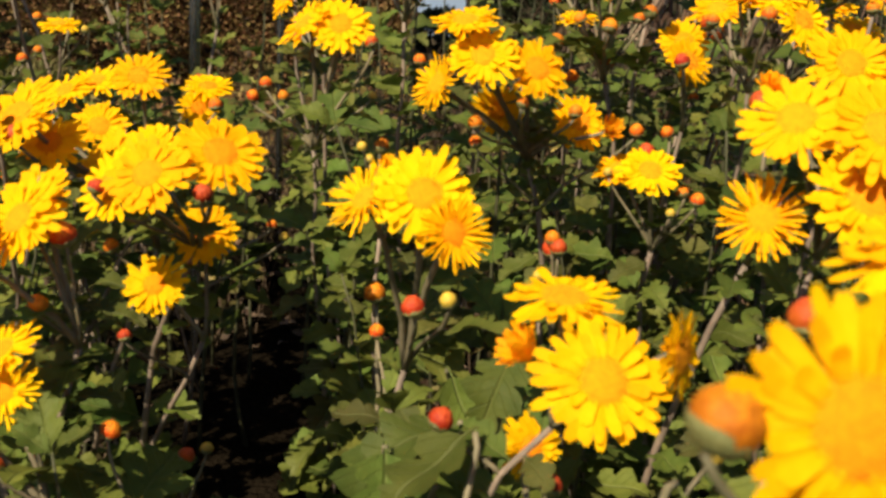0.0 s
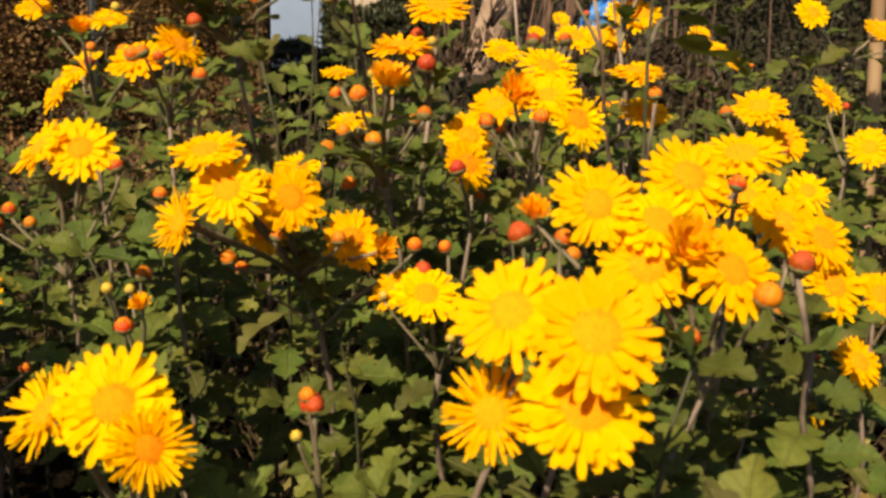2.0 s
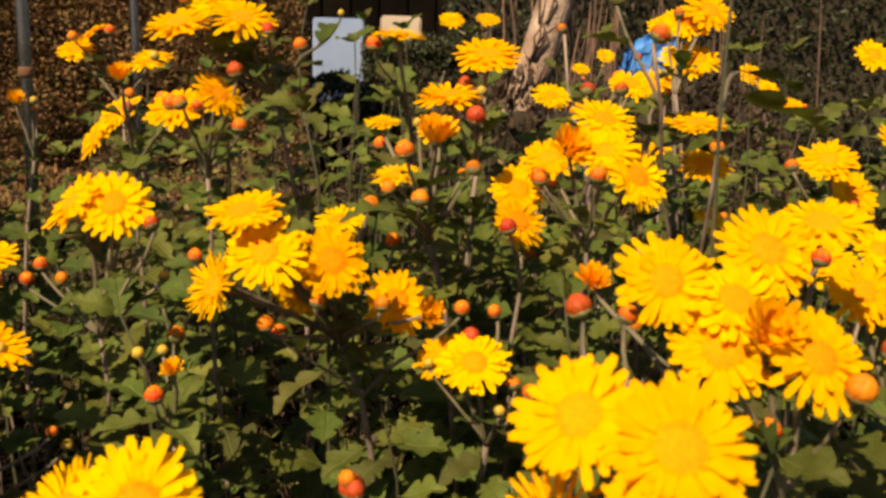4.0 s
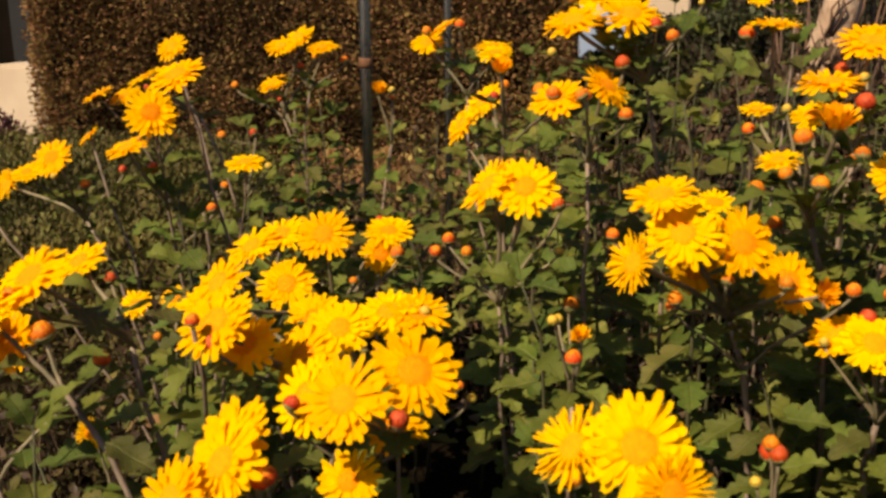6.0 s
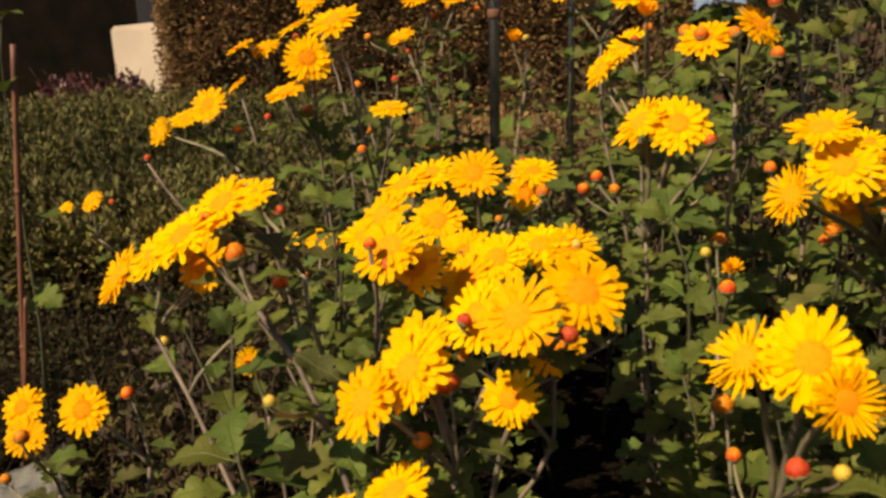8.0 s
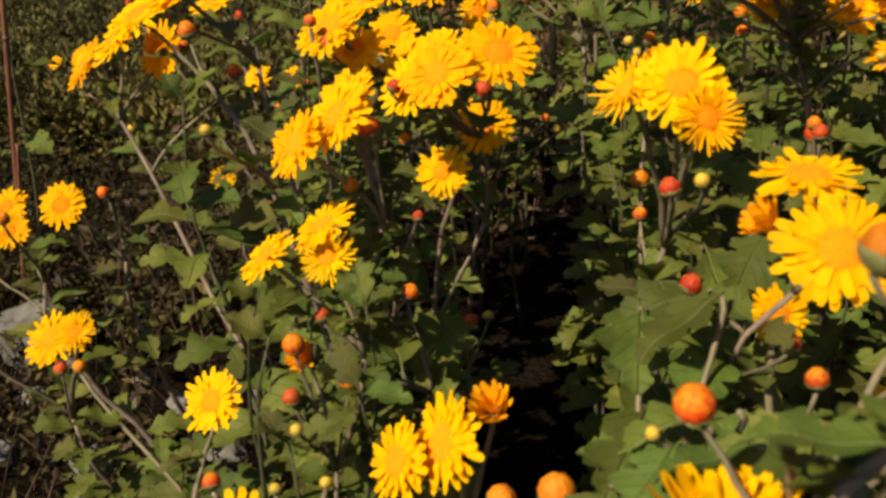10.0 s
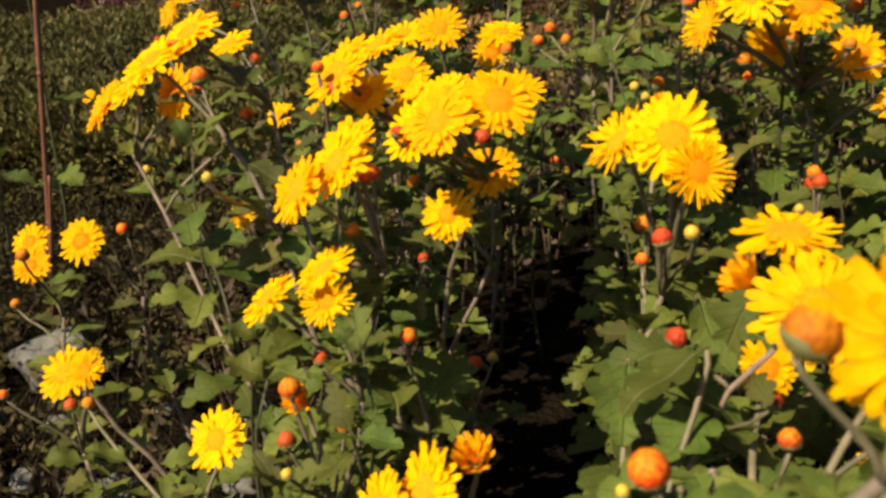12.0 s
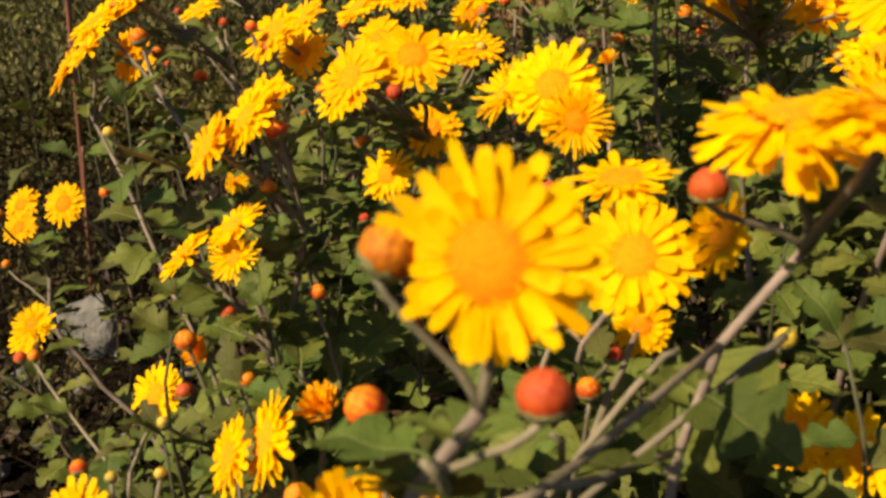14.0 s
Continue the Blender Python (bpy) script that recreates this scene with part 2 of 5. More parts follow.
# ---- flower pieces, in units of the flower's radius, facing +z ----
def petal_shape(width, curl, notch, rnd):
    """A strap-shaped ray floret along +y, from 0 to 1, grooved along its middle."""
    verts, faces = [], []
    n = 7
    for i in range(n + 1):
        t = i / n
        w = width * (0.55 + 0.45 * min(1, t * 1.5)) * (1 if t < 0.8 else math.sqrt(max(0.20, 1 - ((t - 0.8) / 0.225) ** 2)))
        z = curl * t * t + 0.015 * math.sin(t * 5 + rnd.random())
        y = t
        dip = -0.018 * math.sin(math.pi * min(1, t + 0.15))
        ym = y - (notch if i == n else 0)
        verts += [(-w, y, z + rnd.uniform(-0.008, 0.008)), (0, ym, z + dip), (w, y, z + rnd.uniform(-0.008, 0.008))]
    for i in range(n):
        a = i * 3
        faces += [(a, a + 1, a + 4, a + 3), (a + 1, a + 2, a + 5, a + 4)]
    return verts, faces


shape_rng = random.Random(11)
PETALS = [petal_shape(shape_rng.uniform(0.074, 0.096), c * 0.7, 0.03, shape_rng) for c in (-0.12, 0.0, 0.1, -0.2, 0.05, -0.06)]
NARROW = [petal_shape(shape_rng.uniform(0.034, 0.046), c * 0.7, 0.02, shape_rng) for c in (-0.1, 0.12, 0.25, 0.02)]


def rng_bend(rnd):
    """Most petals stay near their layer's angle; a few stand up or hang down."""
    return rnd.uniform(-4, 4) if rnd.random() < 0.92 else rnd.choice((-1, 1)) * rnd.uniform(8, 20)


def petal_places(kind, seed):
    """Where the ray florets of one flower sit: shape number and matrix."""
    rnd = random.Random(seed)
    layers = {"open": ((22, 0.28, 0.74, -1, 0.0), (22, 0.27, 0.61, 5, 0.018), (14, 0.27, 0.42, 11, 0.034)),
              "spidery": ((31, 0.26, 0.76, 4, 0.0), (27, 0.24, 0.66, 16, 0.012), (16, 0.22, 0.46, 26, 0.02)),
              "domed": ((24, 0.20, 0.80, -24, 0.0), (22, 0.20, 0.74, -12, 0.02), (17, 0.18, 0.62, 2, 0.04), (10, 0.12, 0.40, 20, 0.05)),
              "cup": ((18, 0.20, 0.80, 42, 0.0), (16, 0.18, 0.72, 54, 0.01), (10, 0.14, 0.55, 66, 0.02)),
              "half": ((17, 0.30, 0.68, 58, 0.0), (15, 0.24, 0.70, 70, 0.01), (11, 0.14, 0.66, 80, 0.02))}[kind]
    out, start = [], None
    for count, r0, length, lift, z0 in layers:
        start = start + 180 / count if start is not None else rnd.uniform(0, 360)
        for i in range(count):
            if rnd.random() < 0.035:
                continue
            a = start + 360 * i / count + rnd.uniform(-4, 4)
            lift_i = lift + rng_bend(rnd)
            m = (Matrix.Rotation(radians(a), 4, "Z") @ Matrix.Translation((0, r0, z0)) @
                 Matrix.Rotation(radians(lift_i), 4, "X") @ Matrix.Rotation(radians(rnd.uniform(-11, 11)), 4, "Y") @
                 Matrix.Diagonal((rnd.uniform(0.9, 1.12), length * rnd.uniform(0.84, 1.08), 1, 1)))
            out.append((rnd.randrange(len(NARROW if kind == "spidery" else PETALS)), m))
    return out


def disc_shape():
    """A low dome set with small florets in spirals."""
    dome = blob(0.35, 6, 16, 1, 0.02, (1, 1, 0.24))
    bits = [dome]
    for i in range(170):
        r = 0.35 * math.sqrt((i + 0.5) / 170)
        a = i * 2.39996
        z = 0.35 * 0.24 * math.sqrt(max(0, 1 - (r / 0.37) ** 2))
        s = 0.013 + 0.010 * (r / 0.34)
        c = Vector((r * math.cos(a), r * math.sin(a), z))
        bits.append(([c + Vector((s, 0, 0)), c + Vector((-s * 0.5, s * 0.87, 0)), c + Vector((-s * 0.5, -s * 0.87, 0)), c + Vector((0, 0, 0.05))], [(0, 1, 3), (1, 2, 3), (2, 0, 3)]))
    return gather(*bits)


def calyx_shape(top, height):
    """A green cup of small pointed scales under a flower or bud."""
    prof = [(0.02, -height), (0.10, -height * 0.95), (top * 0.85, -height * 0.6), (top, -height * 0.15), (top * 0.9, 0.0)]
    verts, faces = [], []
    segs = 12
    for j, (r, z) in enumerate(prof):
        for k in range(segs):
            a = 2 * math.pi * k / segs
            up = 0.06 * (k % 2) if j >= 3 else 0
            verts.append((r * math.cos(a), r * math.sin(a), z + up))
    for j in range(len(prof) - 1):
        for k in range(segs):
            k2 = (k + 1) % segs
            faces.append((j * segs + k, j * segs + k2, (j + 1) * segs + k2, (j + 1) * segs + k))
    faces.append(tuple(range(segs))[::-1])
    return verts, faces


def bud_shape(seed):
    """A ball of folded petals, ridged from base to tip."""
    verts, faces = [], []
    rings, segs = 8, 22
    for i in range(rings + 1):
        th = math.pi * i / rings
        for k in range(segs):
            ph = 2 * math.pi * k / segs + 0.35 * math.cos(th)
            ridge = 1 + 0.05 * (k % 2) * math.sin(th) + 0.03 * noise.noise(Vector((k * 0.9, i * 0.5, seed)))
            r = 0.5 * math.sin(th) * ridge
            verts.append((r * math.cos(ph), r * math.sin(ph), 0.46 * math.cos(th) + (0.03 * (k % 3) if i < 2 else 0)))
    for i in range(rings):
        for k in range(segs):
            k2 = (k + 1) % segs
            faces.append((i * segs + k, (i + 1) * segs + k, (i + 1) * segs + k2, i * segs + k2))
    return verts, faces


def bud_cup(seed):
    """Overlapping pointed scales that hold the lower half of a bud, grown together into one cup."""
    rnd = random.Random(seed + 60)
    segs = 20
    tips = [rnd.uniform(-6, 12) for _ in range(segs)]
    verts, faces = [], []
    for j, lat in enumerate((-86, -66, -50, -34, -18, -20)):
        for k in range(segs):
            a = 2 * math.pi * k / segs
            turn = lat + (tips[k] * (1 if k % 2 else -1.2) if j >= 4 else 0)
            out = 0.535 + (0.018 if (k + j) % 2 else 0) - (0.06 if j == 5 else 0)
            c = math.cos(radians(turn)) * out
            verts.append((c * math.cos(a), c * math.sin(a), 0.50 * math.sin(radians(turn))))
    for j in range(5):
        for k in range(segs):
            k2 = (k + 1) % segs
            faces.append((j * segs + k, j * segs + k2, (j + 1) * segs + k2, (j + 1) * segs + k))
    faces.append(tuple(range(segs))[::-1])
    return verts, faces


def leaf_shape(seed, n=24):
    """A lobed chrysanthemum leaf along +y with a short stalk; folded along the midrib, drooping and a little wavy."""
    rnd = random.Random(seed)
    droop, fold, twist = rnd.uniform(0.1, 0.45), rnd.uniform(0.1, 0.4), rnd.uniform(-0.3, 0.3)
    verts, faces = [], []
    lobes, wide = rnd.choice((2.45, 2.5, 2.55, 3.0)), rnd.uniform(0.29, 0.40)
    for i in range(n + 1):
        t = i / n
        if t < 0.16:
            half, ahead = 0.022, 0.0
        else:
            s = (t - 0.16) / 0.84
            body = wide * math.sin(math.pi * min(1, s ** 0.75 * 0.93 + 0.05)) ** 0.7
            lobe = 0.88 * abs(math.sin(math.pi * (s * lobes + 0.15))) ** 0.62 + 0.12 * abs(math.sin(math.pi * (s * lobes * 3 + 0.4)))
            half = max(0.012, body * (0.30 + 0.72 * lobe) * (1 + rnd.uniform(-0.05, 0.05)))
            ahead = 0.34 * half
        z = -droop * t * t + 0.03 * math.sin(t * 9 + seed)
        for u in (-1, -0.5, 0, 0.5, 1):
            x = u * half
            verts.append((x + twist * 0.15 * t * t, t + ahead * abs(u) * (1 if t < 0.9 else 0.3), z + fold * abs(x) + 0.05 * u * math.sin(t * 7 + seed) * half * 3 + twist * x * t))
    for i in range(n):
        for k in range(4):
            a = i * 5 + k
            faces.append((a, a + 1, a + 6, a + 5))
    return verts, faces


PETAL_MESH = {}
for tone, mat in (("yellow", YELLOW), ("orange", ORANGE)):
    PETAL_MESH[tone] = [mesh_of("petal", v, f, mat) for v, f in PETALS]
    PETAL_MESH[tone + "_narrow"] = [mesh_of("petal", v, f, mat) for v, f in NARROW]
RINGS = {}
for kind in ("open", "spidery", "half", "domed", "cup"):
    for seed in range(6):
        pieces = []
        for n, m in petal_places(kind, seed):
            v, f = (NARROW if kind == "spidery" else PETALS)[n]
            pieces.append(([m @ Vector(p) for p in v], f))
        RINGS[kind, seed] = mesh_of("petals", *gather(*pieces), ORANGE if kind == "half" else YELLOW)
DISC_MESH = mesh_of("disc", *disc_shape(), DISC)
CALYX_MESH = mesh_of("flower", *calyx_shape(0.24, 0.30), CALYX)
BUD_CALYX = [mesh_of("calyx", *bud_cup(s), CALYX) for s in range(3)]
BUDS = {tone: [mesh_of("bud", *bud_shape(s), mat) for s in range(4)] for tone, mat in (("red", RED), ("orange", BUD_ORANGE), ("green", BUD_GREEN))}
LEAVES = [mesh_of("leaf", *leaf_shape(s), (LEAF, LEAF, OLIVE_LEAF, LEAF, DULL_LEAF, LEAF, OLIVE_LEAF, LEAF)[s % 8]) for s in range(24)]
BROAD = [mesh_of("leaf", *leaf_shape(s, 44), LEAF) for s in (3, 7, 12, 15)]
SMALL_LEAVES = [leaf_shape(s + 50, 9) for s in range(3)]
DRY = [mesh_of("leaf", *leaf_shape(s + 20), DRY_LEAF) for s in range(3)]


# ---- ground ----
def ground_height(x, y):
    d = math.hypot(x, y)
    return 0.012 * noise.noise(Vector((x * 3, y * 3, 0))) + 0.006 * noise.noise(Vector((x * 14, y * 14, 2))) if d < 8 else 0.0


def build_ground():
    ticks = [-300, -80, -30, -12, -6] + [-4 + 0.08 * i for i in range(101)] + [6, 12, 30, 80, 300]
    n = len(ticks)
    verts = [(x, y + 1.5, ground_height(x, y + 1.5)) for y in ticks for x in ticks]
    faces = [(j * n + i, j * n + i + 1, (j + 1) * n + i + 1, (j + 1) * n + i) for j in range(n - 1) for i in range(n - 1)]
    # soil colour carries the shade below the shoots
    tagged(new("ground", mesh_of("ground", verts, faces, SOIL)), "bare garden soil under the plants, coloured near black for their shade", "ground", kind="structure")


build_ground()

# ---- flowering shoots ----
rng = random.Random(5)
HEADS, FACES = [], []


def in_gap(x, y, z, wide=0.08):
    """The leafless gap between the shoots that stands for deep shade; it runs back and to the left under the flowers.
    """
    d, more = y - 0.35, wide - 0.08
    return 0.30 < y < 0.98 and -0.10 - 0.33 * d - more < x < -0.03 - 0.13 * d + more and z < 0.41 - 0.37 * d


def behind_gap(x, y):
    """The near-black soil kept bare below and behind the gap, so that it reads as shade."""
    return 0.3 < y < 1.3 and -0.34 * y - 0.02 < x < -0.09 * y + 0.02


CURRENT = {}
LEAFY_LABEL = "leafy chrysanthemum shoot without flowers, dark green lobed leaves"
SHOOT_LABEL = "chrysanthemum shoot with yellow daisy flowers, orange buds and lobed green leaves"


def leafy(stem_points, owner, base, first, count, size, dry=0.007, to_tip=False):
    """Leaves set in a spiral up a stem."""
    turn = rng.uniform(0, 360)
    for i in range(count):
        s = first + (1 - first) * (i + rng.uniform(-0.3, 0.3)) / max(1, count)
        if to_tip and i >= count - 3:
            s = 0.995
        s = min(0.995, max(0.02, s))
        k = s * (len(stem_points) - 1)
        j = min(int(k), len(stem_points) - 2)
        p = stem_points[j].lerp(stem_points[j + 1], k - j)
        turn += 137.5 + rng.uniform(-25, 25)
        if in_gap(p.x, p.y, p.z):
            continue
        if p.x < -0.36 and rng.random() < 0.45:
            continue
        length = size * (1.0 - 0.45 * s ** 3) * rng.uniform(0.75, 1.2)
        lift = radians(rng.uniform(-25, 25) + 15 * s + (25 if s > 0.99 else 0))
        d = Vector((math.cos(radians(turn)) * math.cos(lift), math.sin(radians(turn)) * math.cos(lift), math.sin(lift)))
        n = Vector((0, 0, 0.8)) + sun_dir * 0.8 + Vector((rng.uniform(-1, 1), rng.uniform(-1, 1), rng.uniform(-1, 1))) * 0.4
        side = d.cross(n).normalized()
        n = side.cross(d)
        m = Matrix.Translation(p - base) @ Matrix((side, d, n)).transposed().to_4x4() @ Matrix.Scale(length, 4)
        withered = rng.random() < dry * (1 - s) * 3
        part("leaf", rng.choice(DRY if withered else LEAVES), owner, m, "withered brown leaf" if withered else "")


def scale_leaves(pts, owner, base):
    """The small narrow leaves close under a fork, with the knobs from which they grow."""
    bits = []
    for i in range(11):
        k = rng.uniform(5.5, 9.95)
        p = pts[int(k)].lerp(pts[int(k) + 1], k - int(k)) - base
        m = (Matrix.Translation(p) @ Matrix.Rotation(rng.uniform(0, 6.28), 4, "Z") @ Matrix.Rotation(radians(rng.uniform(15, 65)), 4, "X") @
             Matrix.Diagonal((*[rng.uniform(0.008, 0.019)] * 3, 1)) @ Matrix.Diagonal((0.8, 1, 1, 1)))
        v, f = SMALL_LEAVES[i % 3]
        bits.append(([m @ Vector(q) for q in v], f))
    tagged(part("bract_growth", mesh_of("bract_growth", *gather(*bits), OLIVE_LEAF if rng.random() < 0.4 else LEAF), owner, None, "small narrow leaves under the fork"), kind="stuff")


def shoot(bx, by, fx, fy, fz, label=SHOOT_LABEL, leaves=None, size=0.04, knee=None):
    """A woody stem from the ground to its fork, with leaves; the heads that follow hang on it."""
    if in_gap(bx, by, 0.0):
        middle, half = -0.065 - 0.23 * (by - 0.35), 0.035 + 0.10 * (by - 0.35)
        bx = middle + (half + rng.uniform(0.015, 0.045) if bx > middle else -half - rng.uniform(0.09, 0.15))
    elif knee is None and label == SHOOT_LABEL:
        lean = Vector((rng.uniform(-0.075, 0.075), rng.uniform(-0.02, 0.07)))
        if not in_gap(bx + lean.x, by + lean.y, 0.0, 0.16):
            bx, by = bx + lean.x, by + lean.y
    base = Vector((bx, by, ground_height(bx, by) - 0.005))
    ob = thing("chrysanthemum", base.x, base.y, base.z, label, "flower", "chrysanthemum bed")
    fork = Vector((fx, fy, fz))
    bend = Vector((rng.uniform(-0.045, 0.045), rng.uniform(-0.03, 0.03), 0))
    pts = bezier(base, base.lerp(fork, 0.3) + Vector((0, 0, 0.06)) + bend, Vector(knee) if knee else base.lerp(fork, 0.75) - bend, fork, 10)
    for i in range(2, 10):
        pts[i] += Vector((rng.uniform(-1, 1), rng.uniform(-1, 1), 0)) * 0.0022
    girth = rng.uniform(0.65, 1.0)
    # flowerless shoots take the stem colour with leaf shade mixed in
    part("stem", mesh_of("stem", *tube([p - base for p in pts], [girth * (0.0029 - (0.0013 if label == SHOOT_LABEL else 0.0022) * i / 10) for i in range(11)], 7), STEM if label == SHOOT_LABEL else SHADED_YOUNG_STEM), ob)
    length = (fork - base).length
    count = leaves if leaves is not None else int(6 + length / (0.0195 if by < 0.7 else 0.027))
    if leaves is None and by < 0.62:
        count += 3
    leafy(pts, ob, base, 0.16 if by < 0.62 else 0.34, count, size, to_tip=label != SHOOT_LABEL)
    if label == SHOOT_LABEL:
        scale_leaves(pts, ob, base)
    CURRENT.update(ob=ob, base=base, fork=fork, pts=pts, joints=[(pts[i], pts[i] - pts[i - 1]) for i in range(3, 11)])


def side_stem(end, way):
    """A stem of its own from low on the shoot to a head that stands apart, with leaves on the way."""
    pts, base, ob = CURRENT["pts"], CURRENT["base"], CURRENT["ob"]
    a = pts[1]
    lean = Vector((0.35 * (end.x - a.x), 0.35 * (end.y - a.y), 0.5 * (end.z - a.z)))
    line = bezier(a, a + lean, end - Vector((0.28 * (end.x - a.x), 0.28 * (end.y - a.y), 0.22 * (end.z - a.z))), end - way * 0.001, 9)
    for i in range(1, 9):
        line[i] += Vector((rng.uniform(-1, 1), rng.uniform(-1, 1), 0)) * 0.003
    part("side_stem", mesh_of("side_stem", *tube([p - base for p in line], [0.0017 - 0.00006 * i for i in range(10)], 6), STEM), ob)
    leafy(line, ob, base, 0.35, 7, 0.034, to_tip=False)
    CURRENT["joints"] += [(line[i], line[i] - line[i - 1]) for i in range(4, 9)]


def stalk_to(end, way, radius):
    """A thin stalk from the current stem to the back of a head, arriving along way; short branches leave the stem lower down."""
    base = CURRENT["base"]

    def cost(joint):
        p = joint[0]
        rise, run = end.z - p.z, math.hypot(end.x - p.x, end.y - p.y)
        return (end - p).length + (0.2 if rise < 0.012 else 0.0) + 0.6 * max(0.0, 0.7 * run - rise) - 0.04 * p.z

    a, along = min(CURRENT["joints"], key=cost)
    reach = (end - a).length
    ahead = (end - a).normalized()
    if reach > 0.115:
        side_stem(end, way)
        return
    line = bezier(a, a + (along.normalized() * 0.6 + ahead).normalized() * reach * 0.33, end - (way * 0.35 + ahead).normalized() * min(reach * 0.3, 0.03), end, 7)
    for i in range(1, 6):
        line[i] += Vector((rng.uniform(-1, 1), rng.uniform(-1, 1), 0)) * min(0.0016, reach * 0.012)
    if reach > 0.06:
        radius *= 1.25
        for i in (2, 4):
            m = (Matrix.Translation(line[i] - base) @ Matrix.Rotation(rng.uniform(0, 6.28), 4, "Z") @ Matrix.Rotation(radians(rng.uniform(5, 45)), 4, "X") @
                 Matrix.Scale(rng.uniform(0.020, 0.034), 4))
            part("leaf", rng.choice(LEAVES), CURRENT["ob"], m)
    part("stalk", mesh_of("stalk", *tube([p - base for p in line], [radius * (1.25 - 0.35 * i / 7) for i in range(8)], 6), STALK), CURRENT["ob"])
    if reach > 0.04:
        p = line[2]
        if (p - end).length > 0.028:
            m = (Matrix.Translation(p - base) @ Matrix.Rotation(rng.uniform(0, 6.28), 4, "Z") @ Matrix.Rotation(radians(rng.uniform(10, 50)), 4, "X") @
                 Matrix.Scale(rng.uniform(0.012, 0.024), 4))
            part("leaf", rng.choice(LEAVES), CURRENT["ob"], m)


def broad_leaf(x, y, z, length, az, lift):
    """One large leaf around (x, y, z), joined to the current stem by its own stalk."""
    base, pts, mid = CURRENT["base"], CURRENT["pts"], Vector((x, y, z))
    d = Vector((math.cos(radians(az)) * math.cos(radians(lift)), math.sin(radians(az)) * math.cos(radians(lift)), math.sin(radians(lift))))
    root = mid - d * length * 0.5
    stem_point = min(pts[2:], key=lambda q: (q - root).length)
    line = bezier(stem_point, stem_point.lerp(root, 0.4), root - d * 0.006, root + d * length * 0.05, 5)
    part("leaf_stalk", mesh_of("leaf_stalk", *tube([q - base for q in line], [0.0012] * 6, 6), STALK), CURRENT["ob"])
    n = Vector((rng.uniform(-0.1, 0.4), rng.uniform(-0.2, 0.3), 1.0))
    side = d.cross(n).normalized()
    m = Matrix.Translation(root - base) @ Matrix((side, d, side.cross(d))).transposed().to_4x4() @ Matrix.Scale(length, 4)
    part("leaf", rng.choice(BROAD), CURRENT["ob"], m, "large lobed green leaf")


def facing(p, az, el, roll=0.0):
    n = Vector((math.cos(radians(az)) * math.cos(radians(el)), math.sin(radians(az)) * math.cos(radians(el)), math.sin(radians(el))))
    return n, Matrix.Translation(p) @ n.to_track_quat("Z", "Y").to_matrix().to_4x4() @ Matrix.Rotation(roll, 4, "Z")


def head(x, y, z, width, az, el, kind="open"):
    """One flower: green cup, ray petals and golden disc. (x, y, z) is the middle of the disc."""
    p = Vector((x, y, z))
    HEADS.append((x, y, z))
    n, m = facing(p, az + rng.uniform(-6, 6), el + rng.uniform(-5, 5), rng.uniform(0, 6.28))
    radius = width / 2 * 0.99
    FACES.append((p, n, radius))
    back = p - n * radius * 0.32
    base = CURRENT["base"]
    local = Matrix.Translation(-base) @ m @ Matrix.Translation((0, 0, -radius * 0.1)) @ Matrix.Scale(radius, 4)
    flower = part("flower", CALYX_MESH, CURRENT["ob"], local, {"open": "open yellow daisy flower", "spidery": "yellow flower with narrow quilled petals", "half": "half-open orange-yellow flower", "domed": "yellow flower with petals bent back into a dome", "cup": "yellow flower opening like a cup"}[kind])
    seed = rng.randrange(6)
    if kind != "half" or rng.random() < 0.4:
        part("disc", DISC_MESH, flower, Matrix.Translation((0, 0, 0.0)) @ Matrix.Scale(0.8 if kind == "half" else rng.uniform(1.02, 1.18), 4), "golden disc of tiny florets")
    near = math.hypot(x - 0.03, y) < 0.31
    if near:
        tone = "orange" if kind == "half" else "yellow"
        for k, pm in petal_places(kind, seed + 10 * rng.randrange(50)):
            part("petal", PETAL_MESH[tone + ("_narrow" if kind == "spidery" else "")][k], flower, pm)
    else:
        part("petals", RINGS[kind, seed], flower, None, "ring of strap-shaped petals")
    stalk_to(back, n, 0.0011)


def bud(x, y, z, width, tone):
    """A round unopened bud in its green cup."""
    p = Vector((x, y, z))
    HEADS.append((x, y, z))
    width *= {"red": 0.84, "orange": 0.90, "green": 0.76}[tone]
    n, m = facing(p, rng.uniform(-180, 180), rng.uniform(55, 88), rng.uniform(0, 6.28))
    base = CURRENT["base"]
    b = part("bud", rng.choice(BUDS[tone]), CURRENT["ob"], Matrix.Translation(-base) @ m @ Matrix.Scale(width, 4), {"red": "round brick-red bud", "orange": "round orange bud", "green": "small yellow-green bud"}[tone])
    part("calyx", rng.choice(BUD_CALYX), b, None, "green cup of scales")
    stalk_to(p - n * width * 0.5, n, 0.0008)


shoot(0.005, 0.445, -0.006, 0.407, 0.365)
head(-0.001, 0.357, 0.458, 0.042, -90, 38)
head(0.011, 0.349, 0.445, 0.030, -70, 18, "spidery")
head(-0.025, 0.365, 0.453, 0.034, -135, 40, "spidery")
bud(-0.003, 0.357, 0.412, 0.0110, "red")
bud(-0.026, 0.503, 0.368, 0.0130, "orange")
bud(-0.0215, 0.455, 0.364, 0.0085, "orange")
bud(0.010, 0.34, 0.4215, 0.0085, "green")
shoot(0.071, 0.605, 0.058, 0.574, 0.435)
head(0.024, 0.509, 0.500, 0.040, -95, 42)
head(0.054, 0.517, 0.494, 0.038, -75, 38)
head(0.014, 0.520, 0.517, 0.038, -110, 68)
